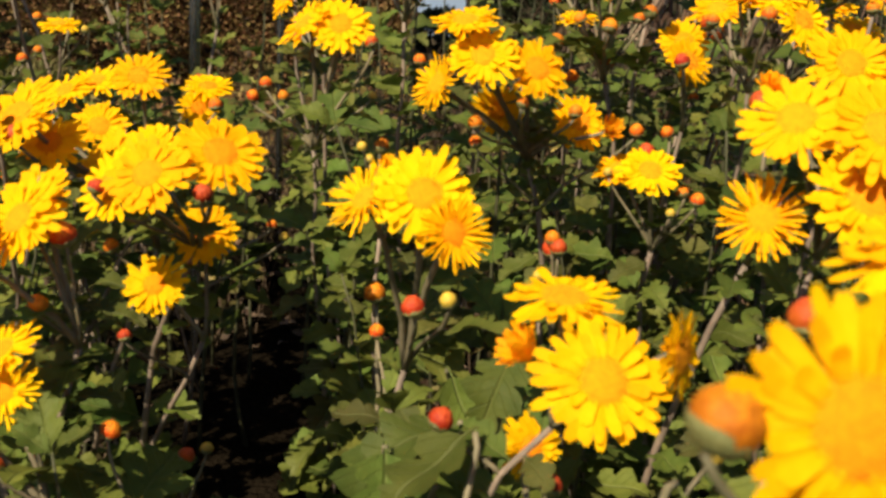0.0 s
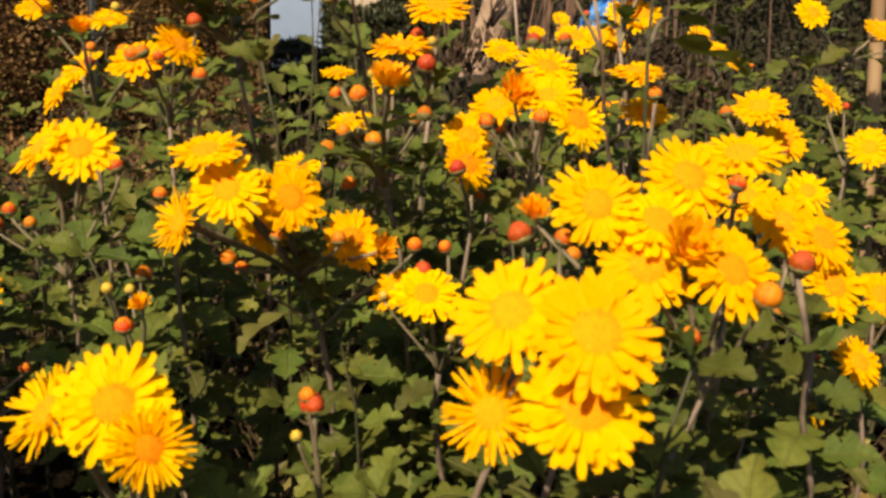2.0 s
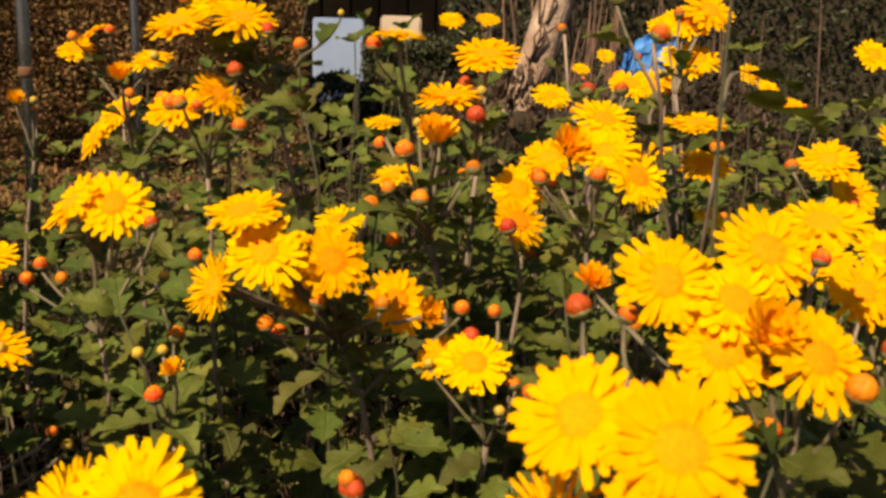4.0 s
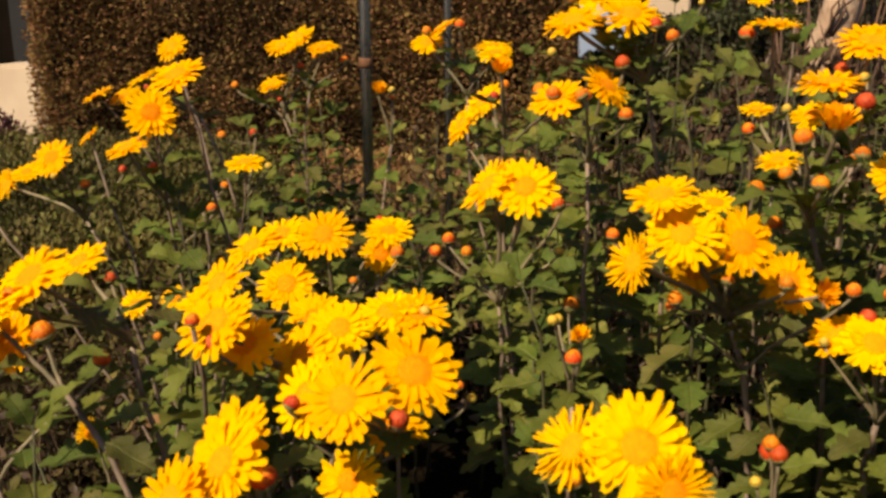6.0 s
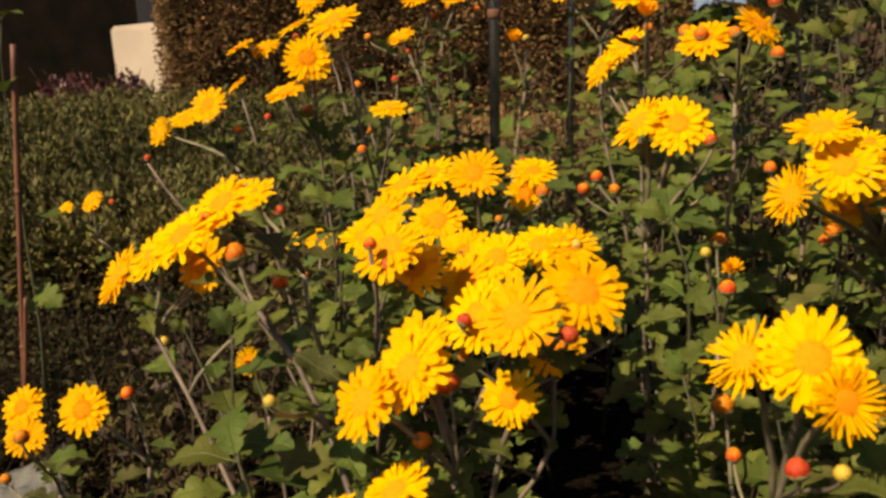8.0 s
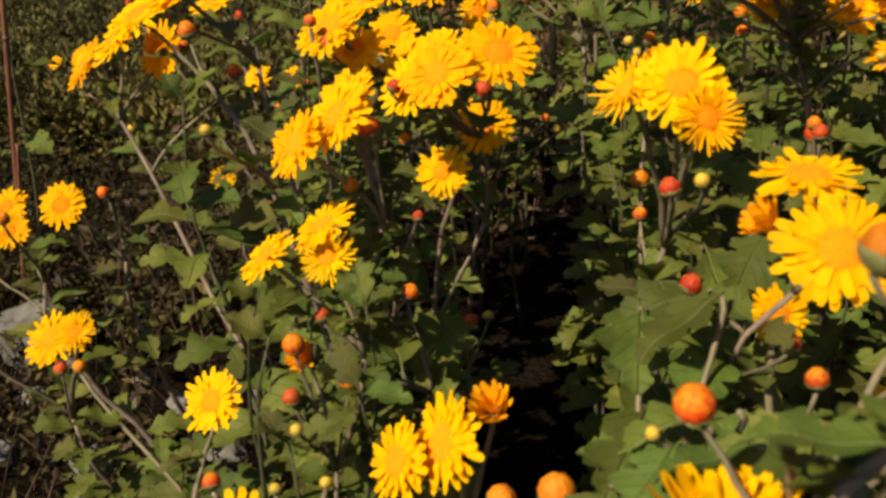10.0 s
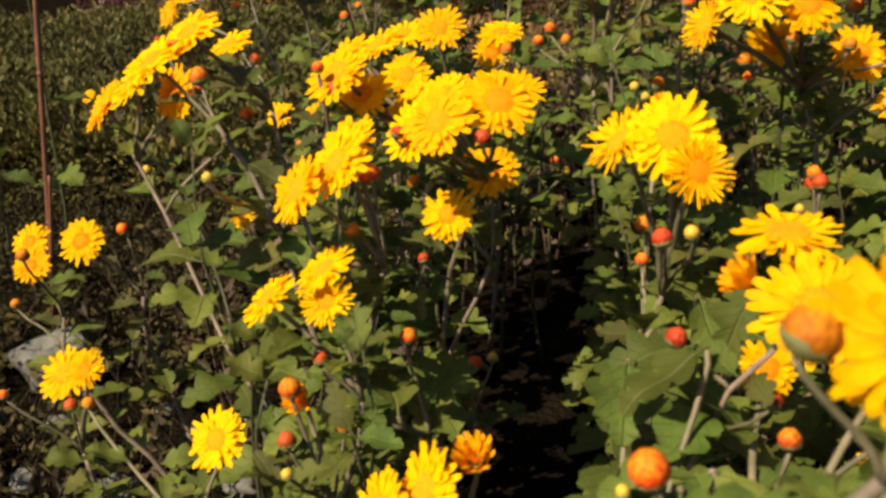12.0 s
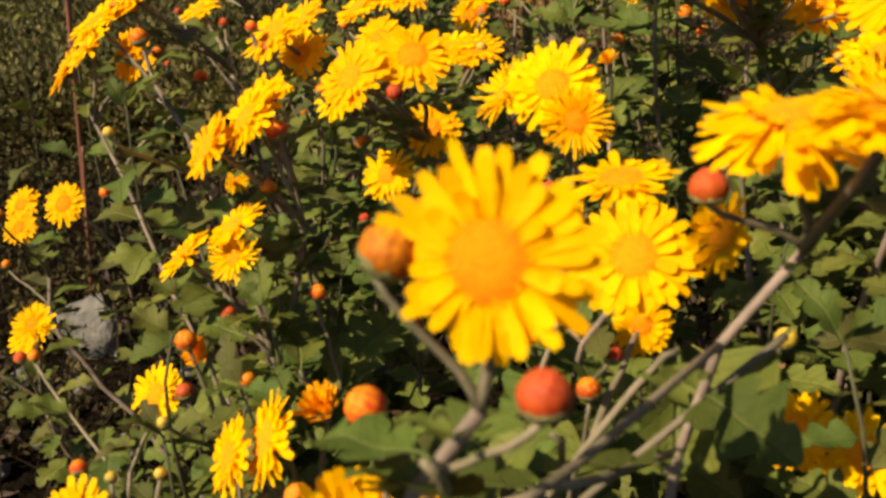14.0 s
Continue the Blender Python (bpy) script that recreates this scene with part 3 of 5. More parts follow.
head(0.000, 0.512, 0.483, 0.034, -140, 25, "spidery")
head(0.057, 0.659, 0.486, 0.032, -80, 70)
head(0.086, 0.566, 0.461, 0.038, -70, 35)
head(0.101, 0.548, 0.459, 0.022, -60, 30, "half")
head(0.038, 0.575, 0.462, 0.034, -90, -10)
bud(0.073, 0.610, 0.503, 0.0110, "orange")
bud(0.086, 0.618, 0.481, 0.0100, "orange")
bud(0.047, 0.513, 0.475, 0.0073, "orange")
bud(0.077, 0.525, 0.471, 0.0086, "orange")
bud(-0.009, 0.528, 0.493, 0.0073, "orange")
bud(0.023, 0.522, 0.462, 0.0087, "orange")
bud(0.120, 0.566, 0.457, 0.0092, "orange")
bud(0.026, 0.567, 0.444, 0.0087, "orange")
shoot(-0.051, 0.633, -0.076, 0.617, 0.425)
head(-0.058, 0.585, 0.507, 0.040, -90, 38)
head(-0.081, 0.596, 0.507, 0.042, -150, 45)
bud(-0.109, 0.628, 0.464, 0.0090, "orange")
bud(-0.118, 0.631, 0.455, 0.0090, "orange")
bud(-0.097, 0.624, 0.457, 0.0080, "orange")
bud(-0.039, 0.610, 0.462, 0.0080, "green")
bud(-0.039, 0.582, 0.497, 0.0091, "orange")
bud(-0.059, 0.608, 0.501, 0.0103, "orange")
shoot(-0.215, 0.580, -0.123, 0.498, 0.385)
head(-0.120, 0.404, 0.449, 0.041, -105, 35)
head(-0.146, 0.435, 0.436, 0.040, -120, 35)
head(-0.092, 0.421, 0.457, 0.043, -65, 42)
head(-0.164, 0.490, 0.435, 0.041, -110, 45)
head(-0.137, 0.572, 0.434, 0.041, -100, 60)
head(-0.119, 0.573, 0.434, 0.039, -70, 58)
head(-0.155, 0.529, 0.437, 0.038, -95, 50)
bud(-0.096, 0.405, 0.441, 0.0100, "red")
bud(-0.168, 0.499, 0.387, 0.0090, "orange")
bud(-0.149, 0.426, 0.436, 0.0090, "red")
bud(-0.151, 0.513, 0.426, 0.0094, "green")
bud(-0.115, 0.574, 0.433, 0.0092, "green")
bud(-0.133, 0.595, 0.414, 0.0098, "orange")
shoot(-0.169, 0.696, -0.195, 0.662, 0.391)
head(-0.193, 0.634, 0.464, 0.040, -90, 42)
head(-0.164, 0.703, 0.452, 0.039, -80, 68)
head(-0.255, 0.666, 0.447, 0.041, -120, 55)
head(-0.236, 0.676, 0.454, 0.039, -105, 58)
head(-0.220, 0.635, 0.429, 0.040, -80, 40)
head(-0.193, 0.606, 0.416, 0.039, -90, 48)
head(-0.253, 0.576, 0.434, 0.036, -110, 55)
head(-0.167, 0.687, 0.437, 0.030, -70, 30)
bud(-0.153, 0.678, 0.441, 0.0110, "orange")
bud(-0.176, 0.726, 0.453, 0.0082, "red")
bud(-0.275, 0.682, 0.430, 0.0076, "orange")
bud(-0.225, 0.699, 0.447, 0.0077, "orange")
bud(-0.170, 0.615, 0.412, 0.0099, "red")
bud(-0.234, 0.574, 0.409, 0.0086, "green")
bud(-0.187, 0.686, 0.417, 0.0071, "orange")
shoot(-0.245, 0.600, -0.151, 0.530, 0.378)
head(-0.229, 0.541, 0.457, 0.040, -125, 45)
head(-0.196, 0.456, 0.463, 0.043, -110, 52)
head(-0.187, 0.470, 0.447, 0.036, -100, 45)
bud(-0.195, 0.451, 0.453, 0.0120, "red")
bud(-0.098, 0.594, 0.379, 0.0070, "orange")
bud(-0.090, 0.592, 0.372, 0.0080, "green")
bud(-0.227, 0.531, 0.445, 0.0098, "orange")
bud(-0.202, 0.446, 0.466, 0.0077, "orange")
shoot(-0.205, 0.555, -0.117, 0.491, 0.339)
head(-0.136, 0.466, 0.378, 0.034, -90, 30)
head(-0.116, 0.491, 0.400, 0.036, -70, 25)
bud(-0.149, 0.459, 0.352, 0.0082, "red")
shoot(0.149, 0.561, 0.132, 0.544, 0.390)
head(0.122, 0.526, 0.442, 0.038, -85, 52)
head(0.110, 0.549, 0.439, 0.036, -140, 60)
bud(0.122, 0.543, 0.449, 0.0110, "red")
bud(0.135, 0.553, 0.459, 0.0080, "orange")
bud(0.150, 0.526, 0.426, 0.0090, "orange")
bud(0.142, 0.529, 0.429, 0.0080, "orange")
bud(0.101, 0.540, 0.436, 0.0070, "green")
bud(0.134, 0.519, 0.419, 0.0071, "green")
shoot(-0.205, 0.440, -0.144, 0.385, 0.375)
head(-0.160, 0.381, 0.441, 0.038, -125, 45)
head(-0.160, 0.368, 0.436, 0.040, -125, 42)
head(-0.178, 0.358, 0.423, 0.038, -125, 35)
bud(-0.143, 0.370, 0.429, 0.0120, "orange")
bud(-0.157, 0.377, 0.397, 0.0090, "orange")
shoot(-0.195, 0.385, -0.141, 0.339, 0.323)
head(-0.157, 0.340, 0.374, 0.029, -85, 35, "spidery")
head(-0.163, 0.352, 0.387, 0.036, -140, 58)
head(-0.192, 0.345, 0.371, 0.035, -140, 55)
bud(-0.158, 0.332, 0.347, 0.0090, "red")
shoot(-0.135, 0.365, -0.256, 0.423, 0.436, knee=(-0.165, 0.375, 0.372))
head(-0.360, 0.459, 0.437, 0.038, -140, 40)
head(-0.330, 0.452, 0.455, 0.040, -130, 48)
head(-0.296, 0.426, 0.473, 0.042, -125, 52)
head(-0.311, 0.465, 0.444, 0.038, -110, 20)
bud(-0.269, 0.431, 0.462, 0.0120, "orange")
bud(-0.271, 0.484, 0.429, 0.0100, "orange")
bud(-0.343, 0.474, 0.392, 0.0080, "green")
bud(-0.201, 0.321, 0.438, 0.0070, "green")
bud(-0.286, 0.450, 0.476, 0.0074, "orange")
bud(-0.308, 0.491, 0.442, 0.0083, "orange")
shoot(-0.178, 0.565, -0.272, 0.519, 0.424)
head(-0.282, 0.445, 0.486, 0.042, -115, 55)
head(-0.325, 0.562, 0.461, 0.036, -110, 60)
bud(-0.286, 0.436, 0.478, 0.0088, "orange")
bud(-0.305, 0.562, 0.450, 0.0086, "red")
shoot(-0.448, 0.941, -0.505, 0.888, 0.410)
head(-0.486, 0.808, 0.484, 0.038, -95, 35)
head(-0.604, 0.915, 0.438, 0.036, -110, 30, "spidery")
head(-0.521, 0.824, 0.468, 0.030, -90, 60)
bud(-0.485, 0.932, 0.452, 0.0100, "red")
bud(-0.464, 0.822, 0.458, 0.0095, "orange")
bud(-0.621, 0.912, 0.409, 0.0099, "red")
bud(-0.498, 0.830, 0.463, 0.0088, "green")
shoot(-0.263, 0.853, -0.343, 0.793, 0.440)
head(-0.337, 0.699, 0.535, 0.040, -70, 28)
head(-0.353, 0.687, 0.512, 0.034, -120, 68)
head(-0.515, 0.923, 0.487, 0.028, -150, 50)
bud(-0.340, 0.836, 0.456, 0.0080, "orange")
bud(-0.305, 0.722, 0.460, 0.0090, "orange")
bud(-0.330, 0.724, 0.513, 0.0083, "green")
bud(-0.345, 0.712, 0.492, 0.0102, "red")
shoot(-0.295, 0.916, -0.373, 0.873, 0.511)
head(-0.310, 0.685, 0.564, 0.042, -110, 62)
head(-0.486, 1.068, 0.568, 0.040, -110, 50)
head(-0.402, 0.822, 0.552, 0.038, -150, 60)
bud(-0.409, 0.847, 0.540, 0.0098, "red")
shoot(-0.488, 1.142, -0.551, 1.098, 0.464)
head(-0.584, 1.074, 0.515, 0.042, -150, 60)
head(-0.561, 1.094, 0.512, 0.040, -120, 62)
bud(-0.568, 1.119, 0.511, 0.0097, "red")
shoot(-0.413, 1.353, -0.426, 1.311, 0.440)
head(-0.466, 1.340, 0.508, 0.044, -120, 60)
bud(-0.439, 1.356, 0.472, 0.0090, "orange")
bud(-0.386, 1.195, 0.489, 0.0110, "orange")
bud(-0.453, 1.333, 0.485, 0.0083, "red")
shoot(-0.341, 1.149, -0.378, 1.120, 0.483)
head(-0.350, 1.094, 0.577, 0.046, -130, 55)
head(-0.324, 1.112, 0.568, 0.038, -80, 75)
bud(-0.454, 1.170, 0.517, 0.0110, "orange")
bud(-0.432, 1.064, 0.470, 0.0110, "orange")
bud(-0.330, 1.093, 0.554, 0.0091, "orange")
shoot(-0.287, 0.972, -0.316, 0.940, 0.399)
head(-0.313, 0.815, 0.482, 0.036, -100, 78)
bud(-0.319, 0.858, 0.500, 0.0090, "red")
bud(-0.348, 1.054, 0.400, 0.0080, "orange")
bud(-0.320, 0.992, 0.413, 0.0080, "red")
bud(-0.292, 0.816, 0.477, 0.0090, "green")
shoot(-0.213, 1.006, -0.222, 0.987, 0.473)
head(-0.231, 0.975, 0.528, 0.026, -60, 55, "half")
bud(-0.220, 0.988, 0.519, 0.0070, "orange")
bud(-0.223, 1.000, 0.526, 0.0099, "green")
shoot(-0.776, 1.122, -0.821, 1.085, 0.261)
head(-0.823, 1.083, 0.314, 0.034, -100, 45)
head(-0.849, 1.063, 0.308, 0.022, -100, 45)
bud(-0.802, 1.098, 0.309, 0.0105, "red")
shoot(-0.072, 0.802, -0.089, 0.783, 0.490)
head(-0.111, 0.830, 0.533, 0.040, -140, 45)
head(-0.131, 0.839, 0.513, 0.040, -150, 40)
head(-0.087, 0.739, 0.563, 0.026, -90, 72, "half")
bud(-0.048, 0.697, 0.550, 0.0110, "orange")
bud(-0.101, 0.822, 0.536, 0.0098, "red")
bud(-0.135, 0.865, 0.513, 0.0079, "orange")
bud(-0.087, 0.765, 0.550, 0.0079, "orange")
shoot(-0.009, 0.707, -0.024, 0.679, 0.506)
head(-0.046, 0.698, 0.548, 0.040, -110, 55)
head(-0.012, 0.654, 0.559, 0.034, -40, 45)
bud(-0.004, 0.655, 0.572, 0.0110, "red")
bud(-0.026, 0.665, 0.551, 0.0100, "orange")
bud(-0.059, 0.732, 0.549, 0.0110, "orange")
bud(-0.028, 0.612, 0.556, 0.0090, "orange")
bud(-0.001, 0.647, 0.541, 0.0098, "orange")
shoot(-0.136, 1.067, -0.148, 1.036, 0.532)
head(-0.175, 1.013, 0.588, 0.036, -160, 60)
head(-0.128, 1.061, 0.568, 0.040, -90, 75)
bud(-0.154, 1.002, 0.590, 0.0110, "orange")
bud(-0.188, 1.007, 0.584, 0.0102, "orange")
shoot(0.038, 0.762, 0.014, 0.718, 0.553)
head(-0.018, 0.693, 0.617, 0.042, -110, 55)
head(-0.035, 0.654, 0.599, 0.040, -120, 65)
head(-0.000, 0.661, 0.603, 0.042, -80, 65)
bud(0.030, 0.718, 0.586, 0.0100, "orange")
bud(0.055, 0.794, 0.608, 0.0060, "green")
bud(-0.036, 0.689, 0.611, 0.0073, "orange")
bud(-0.047, 0.647, 0.579, 0.0073, "green")
bud(0.015, 0.655, 0.595, 0.0098, "red")
shoot(0.166, 1.178, 0.164, 1.141, 0.556)
head(0.091, 0.693, 0.596, 0.038, -60, 80)
head(0.269, 1.555, 0.621, 0.040, -90, 60)
head(0.215, 1.563, 0.618, 0.040, -90, 60)
bud(0.076, 0.706, 0.588, 0.0110, "orange")
bud(0.284, 1.577, 0.618, 0.0099, "orange")
shoot(0.158, 0.699, 0.138, 0.662, 0.517)
head(0.143, 0.667, 0.586, 0.044, -90, 62)
head(0.120, 0.661, 0.562, 0.044, -110, 80)
bud(0.131, 0.621, 0.552, 0.0130, "red")
bud(0.133, 0.691, 0.566, 0.0104, "red")
bud(0.139, 0.659, 0.563, 0.0082, "green")
shoot(0.117, 0.626, 0.106, 0.616, 0.480)
head(0.081, 0.679, 0.543, 0.024, -110, 75)
head(0.104, 0.566, 0.546, 0.032, -90, 70, "half")
head(0.087, 0.625, 0.519, 0.028, -120, 72)
head(0.116, 0.685, 0.539, 0.030, -120, 60)
bud(0.089, 0.572, 0.538, 0.0110, "orange")
bud(0.096, 0.556, 0.516, 0.0100, "orange")
bud(0.123, 0.610, 0.520, 0.0080, "orange")
bud(0.129, 0.609, 0.524, 0.0100, "orange")
bud(0.081, 0.705, 0.526, 0.0095, "orange")
bud(0.081, 0.570, 0.519, 0.0082, "orange")
bud(0.108, 0.626, 0.491, 0.0099, "orange")
bud(0.105, 0.709, 0.539, 0.0087, "green")
shoot(0.181, 0.656, 0.160, 0.619, 0.451)
head(0.162, 0.648, 0.507, 0.036, -90, 38)
head(0.154, 0.595, 0.498, 0.034, -60, 35)
bud(0.144, 0.576, 0.498, 0.0110, "red")
bud(0.183, 0.649, 0.510, 0.0078, "orange")
bud(0.165, 0.619, 0.473, 0.0072, "orange")
shoot(0.213, 0.621, 0.192, 0.598, 0.480)
head(0.173, 0.621, 0.530, 0.036, -120, 50)
head(0.178, 0.588, 0.538, 0.034, -90, 40, "half")
head(0.195, 0.582, 0.539, 0.036, -100, 52)
head(0.211, 0.573, 0.527, 0.040, -60, 38)
bud(0.166, 0.611, 0.520, 0.0110, "orange")
bud(0.187, 0.564, 0.528, 0.0100, "orange")
bud(0.161, 0.584, 0.522, 0.0090, "orange")
shoot(0.245, 0.738, 0.226, 0.720, 0.508)
head(0.219, 0.837, 0.552, 0.032, -80, 50)
head(0.200, 0.606, 0.554, 0.038, -80, 58)
head(0.252, 0.737, 0.567, 0.034, -90, 60)
bud(0.222, 0.772, 0.544, 0.0080, "orange")
bud(0.205, 0.668, 0.565, 0.0110, "red")
bud(0.224, 0.662, 0.566, 0.0100, "orange")
bud(0.242, 0.843, 0.538, 0.0096, "red")
bud(0.250, 0.763, 0.569, 0.0099, "orange")
shoot(0.321, 0.810, 0.301, 0.787, 0.557)
head(0.317, 0.821, 0.611, 0.038, -100, 50)
head(0.333, 0.814, 0.620, 0.044, -70, 45)
head(0.335, 0.921, 0.609, 0.038, -120, 55)
head(0.327, 0.816, 0.584, 0.036, -90, 50)
bud(0.237, 0.635, 0.599, 0.0130, "orange")
bud(0.219, 0.664, 0.619, 0.0110, "orange")
bud(0.302, 0.815, 0.598, 0.0080, "green")
bud(0.310, 0.819, 0.616, 0.0093, "orange")
bud(0.317, 0.940, 0.580, 0.0088, "red")
bud(0.311, 0.837, 0.555, 0.0099, "orange")
shoot(0.283, 0.778, 0.272, 0.755, 0.509)
head(0.266, 0.645, 0.550, 0.038, -110, 75)
head(0.282, 0.667, 0.522, 0.036, -90, 60)
head(0.295, 0.827, 0.564, 0.034, -120, 50)
bud(0.227, 0.850, 0.602, 0.0090, "orange")
bud(0.277, 0.637, 0.535, 0.0097, "orange")
bud(0.275, 0.827, 0.564, 0.0105, "red")
shoot(0.399, 0.999, 0.378, 0.961, 0.418)
head(0.366, 1.009, 0.492, 0.030, -90, 50)
head(0.377, 0.889, 0.444, 0.034, -90, 60)
bud(0.347, 1.007, 0.484, 0.0074, "red")
bud(0.396, 0.907, 0.443, 0.0087, "orange")
shoot(0.199, 0.475, 0.190, 0.440, 0.459)
head(0.173, 0.409, 0.513, 0.039, -95, 32)
head(0.215, 0.422, 0.522, 0.040, -90, 45)
head(0.197, 0.404, 0.508, 0.040, -80, 55)
head(0.165, 0.479, 0.494, 0.022, -100, 55, "half")
bud(0.236, 0.423, 0.518, 0.0083, "orange")
shoot(0.237, 0.418, 0.216, 0.393, 0.437)
head(0.190, 0.395, 0.492, 0.040, -100, 30)
head(0.202, 0.387, 0.500, 0.034, -90, 50, "half")
head(0.217, 0.378, 0.495, 0.040, -80, 35)
bud(0.227, 0.370, 0.487, 0.0115, "orange")
bud(0.208, 0.392, 0.463, 0.0100, "orange")
shoot(0.323, 0.514, 0.312, 0.480, 0.422)
head(0.298, 0.496, 0.486, 0.038, -90, 45)
head(0.302, 0.465, 0.485, 0.036, -70, 40)
head(0.306, 0.457, 0.464, 0.036, -80, 35)
head(0.385, 0.540, 0.433, 0.034, -80, 40)
bud(0.248, 0.387, 0.494, 0.0120, "red")
bud(0.320, 0.508, 0.460, 0.0072, "red")
bud(0.283, 0.466, 0.450, 0.0081, "orange")
bud(0.390, 0.530, 0.430, 0.0090, "red")
shoot(0.309, 0.565, 0.289, 0.542, 0.440)
head(0.397, 0.655, 0.471, 0.034, -90, 42)
head(0.290, 0.529, 0.493, 0.040, -130, 60)
head(0.248, 0.448, 0.528, 0.040, -120, 65)
bud(0.192, 0.504, 0.467, 0.0090, "orange")
bud(0.409, 0.648, 0.451, 0.0086, "orange")
bud(0.267, 0.537, 0.486, 0.0075, "red")
shoot(0.397, 0.702, 0.380, 0.679, 0.464)
head(0.390, 0.681, 0.502, 0.038, -80, 40)
head(0.359, 0.661, 0.527, 0.038, -120, 55)
bud(0.385, 0.671, 0.495, 0.0086, "red")
bud(0.337, 0.664, 0.521, 0.0097, "orange")
shoot(0.532, 0.828, 0.514, 0.808, 0.452)
head(0.504, 0.830, 0.520, 0.040, -60, 45)
head(0.511, 0.772, 0.484, 0.040, -120, 40)
bud(0.527, 0.842, 0.509, 0.0078, "red")
bud(0.511, 0.798, 0.484, 0.0103, "orange")
shoot(0.407, 0.610, 0.386, 0.580, 0.321)
head(0.374, 0.533, 0.395, 0.034, -70, 40)
head(0.433, 0.662, 0.304, 0.030, -60, 10)
bud(0.387, 0.541, 0.374, 0.0100, "orange")
bud(0.374, 0.557, 0.393, 0.0100, "orange")
bud(0.327, 0.558, 0.388, 0.0060, "green")
bud(0.353, 0.547, 0.393, 0.0081, "red")
shoot(0.172, 0.398, 0.149, 0.353, 0.443)
head(0.138, 0.296, 0.479, 0.041, -90, 44)
head(0.141, 0.299, 0.500, 0.040, -95, 48)
head(0.121, 0.323, 0.499, 0.038, -120, 45)
bud(0.167, 0.433, 0.493, 0.0090, "orange")
shoot(0.152, 0.426, 0.140, 0.403, 0.425)
head(0.118, 0.331, 0.462, 0.034, -110, 25, "spidery")
bud(0.154, 0.458, 0.489, 0.0130, "red")
shoot(-0.030, 0.325, 0.044, 0.280, 0.402, knee=(-0.002, 0.308, 0.335))
head(0.054, 0.258, 0.428, 0.042, -90, 38)
head(0.044, 0.284, 0.445, 0.038, -100, 80)
head(0.079, 0.268, 0.433, 0.028, -35, 8)
head(0.032, 0.272, 0.430, 0.024, -150, 35, "half")
bud(0.044, 0.273, 0.385, 0.0090, "red")
bud(0.009, 0.295, 0.395, 0.0100, "red")
shoot(0.012, 0.246, -0.002, 0.226, 0.305, LEAFY_LABEL, leaves=4)
broad_leaf(-0.002, 0.185, 0.374, 0.035, 172, -25)
broad_leaf(-0.016, 0.191, 0.360, 0.032, 235, -33)
broad_leaf(0.006, 0.282, 0.387, 0.040, 212, -20)
broad_leaf(-0.008, 0.288, 0.373, 0.036, 275, -28)
shoot(0.023, 0.276, 0.009, 0.256, 0.316, LEAFY_LABEL, leaves=4)
broad_leaf(0.009, 0.215, 0.385, 0.040, 192, -10)
broad_leaf(-0.005, 0.221, 0.371, 0.036, 255, -18)
shoot(0.014, 0.370, 0.000, 0.350, 0.312, LEAFY_LABEL, leaves=4)
broad_leaf(0.000, 0.309, 0.381, 0.040, 202, -10)
broad_leaf(-0.014, 0.315, 0.367, 0.036, 265, -18)
shoot(0.047, 0.416, 0.033, 0.396, 0.317, LEAFY_LABEL, leaves=4)
broad_leaf(0.033, 0.355, 0.386, 0.036, 242, -30)
broad_leaf(0.019, 0.361, 0.372, 0.032, 305, -38)
shoot(0.004, 0.150, 0.057, 0.123, 0.452, leaves=7, knee=(0.010, 0.126, 0.392))
head(0.0605, 0.120, 0.4815, 0.038, -84, 21)
bud(0.0425, 0.122, 0.4805, 0.0115, "orange")
bud(0.0127, 0.160, 0.424, 0.0110, "orange")
bud(0.072, 0.113, 0.463, 0.0105, "red")
broad_leaf(0.040, 0.121, 0.404, 0.029, 142, -10)
broad_leaf(0.026, 0.127, 0.390, 0.026, 205, -18)
shoot(0.047, 0.250, 0.033, 0.230, 0.325, LEAFY_LABEL, leaves=4)
broad_leaf(0.033, 0.189, 0.394, 0.037, 212, -20)
broad_leaf(0.019, 0.195, 0.380, 0.033, 275, -28)
shoot(0.031, 0.253, 0.017, 0.233, 0.321, LEAFY_LABEL, leaves=4)
broad_leaf(0.017, 0.192, 0.390, 0.034, 172, -20)
broad_leaf(0.003, 0.198, 0.376, 0.030, 235, -28)
shoot(0.030, 0.235, 0.104, 0.210, 0.453, leaves=7, knee=(0.036, 0.212, 0.372))
head(0.100, 0.183, 0.492, 0.041, -100, 86, "domed")
head(0.118, 0.160, 0.499, 0.034, 40, 82, "domed")
bud(0.0836, 0.198, 0.4705, 0.0105, "red")
broad_leaf(0.066, 0.185, 0.405, 0.034, 150, -15)
broad_leaf(0.038, 0.165, 0.409, 0.044, 165, -8)
broad_leaf(0.046, 0.124, 0.434, 0.034, 160, -5)
shoot(0.050, 0.182, 0.036, 0.162, 0.375, LEAFY_LABEL, leaves=4)
broad_leaf(0.036, 0.121, 0.444, 0.029, 162, 0)
broad_leaf(0.022, 0.127, 0.430, 0.026, 225, -8)
broad_leaf(0.089, 0.217, 0.413, 0.040, 222, -30)
broad_leaf(0.075, 0.223, 0.399, 0.036, 285, -38)
shoot(-0.055, 0.250, -0.038, 0.222, 0.300)
bud(-0.045, 0.210, 0.351, 0.0105, "orange")
bud(-0.027, 0.210, 0.357, 0.0135, "orange")
shoot(-0.335, 0.399, -0.343, 0.371, 0.242)
head(-0.370, 0.396, 0.280, 0.038, -100, 45)
head(-0.314, 0.351, 0.312, 0.026, -80, 45, "spidery")
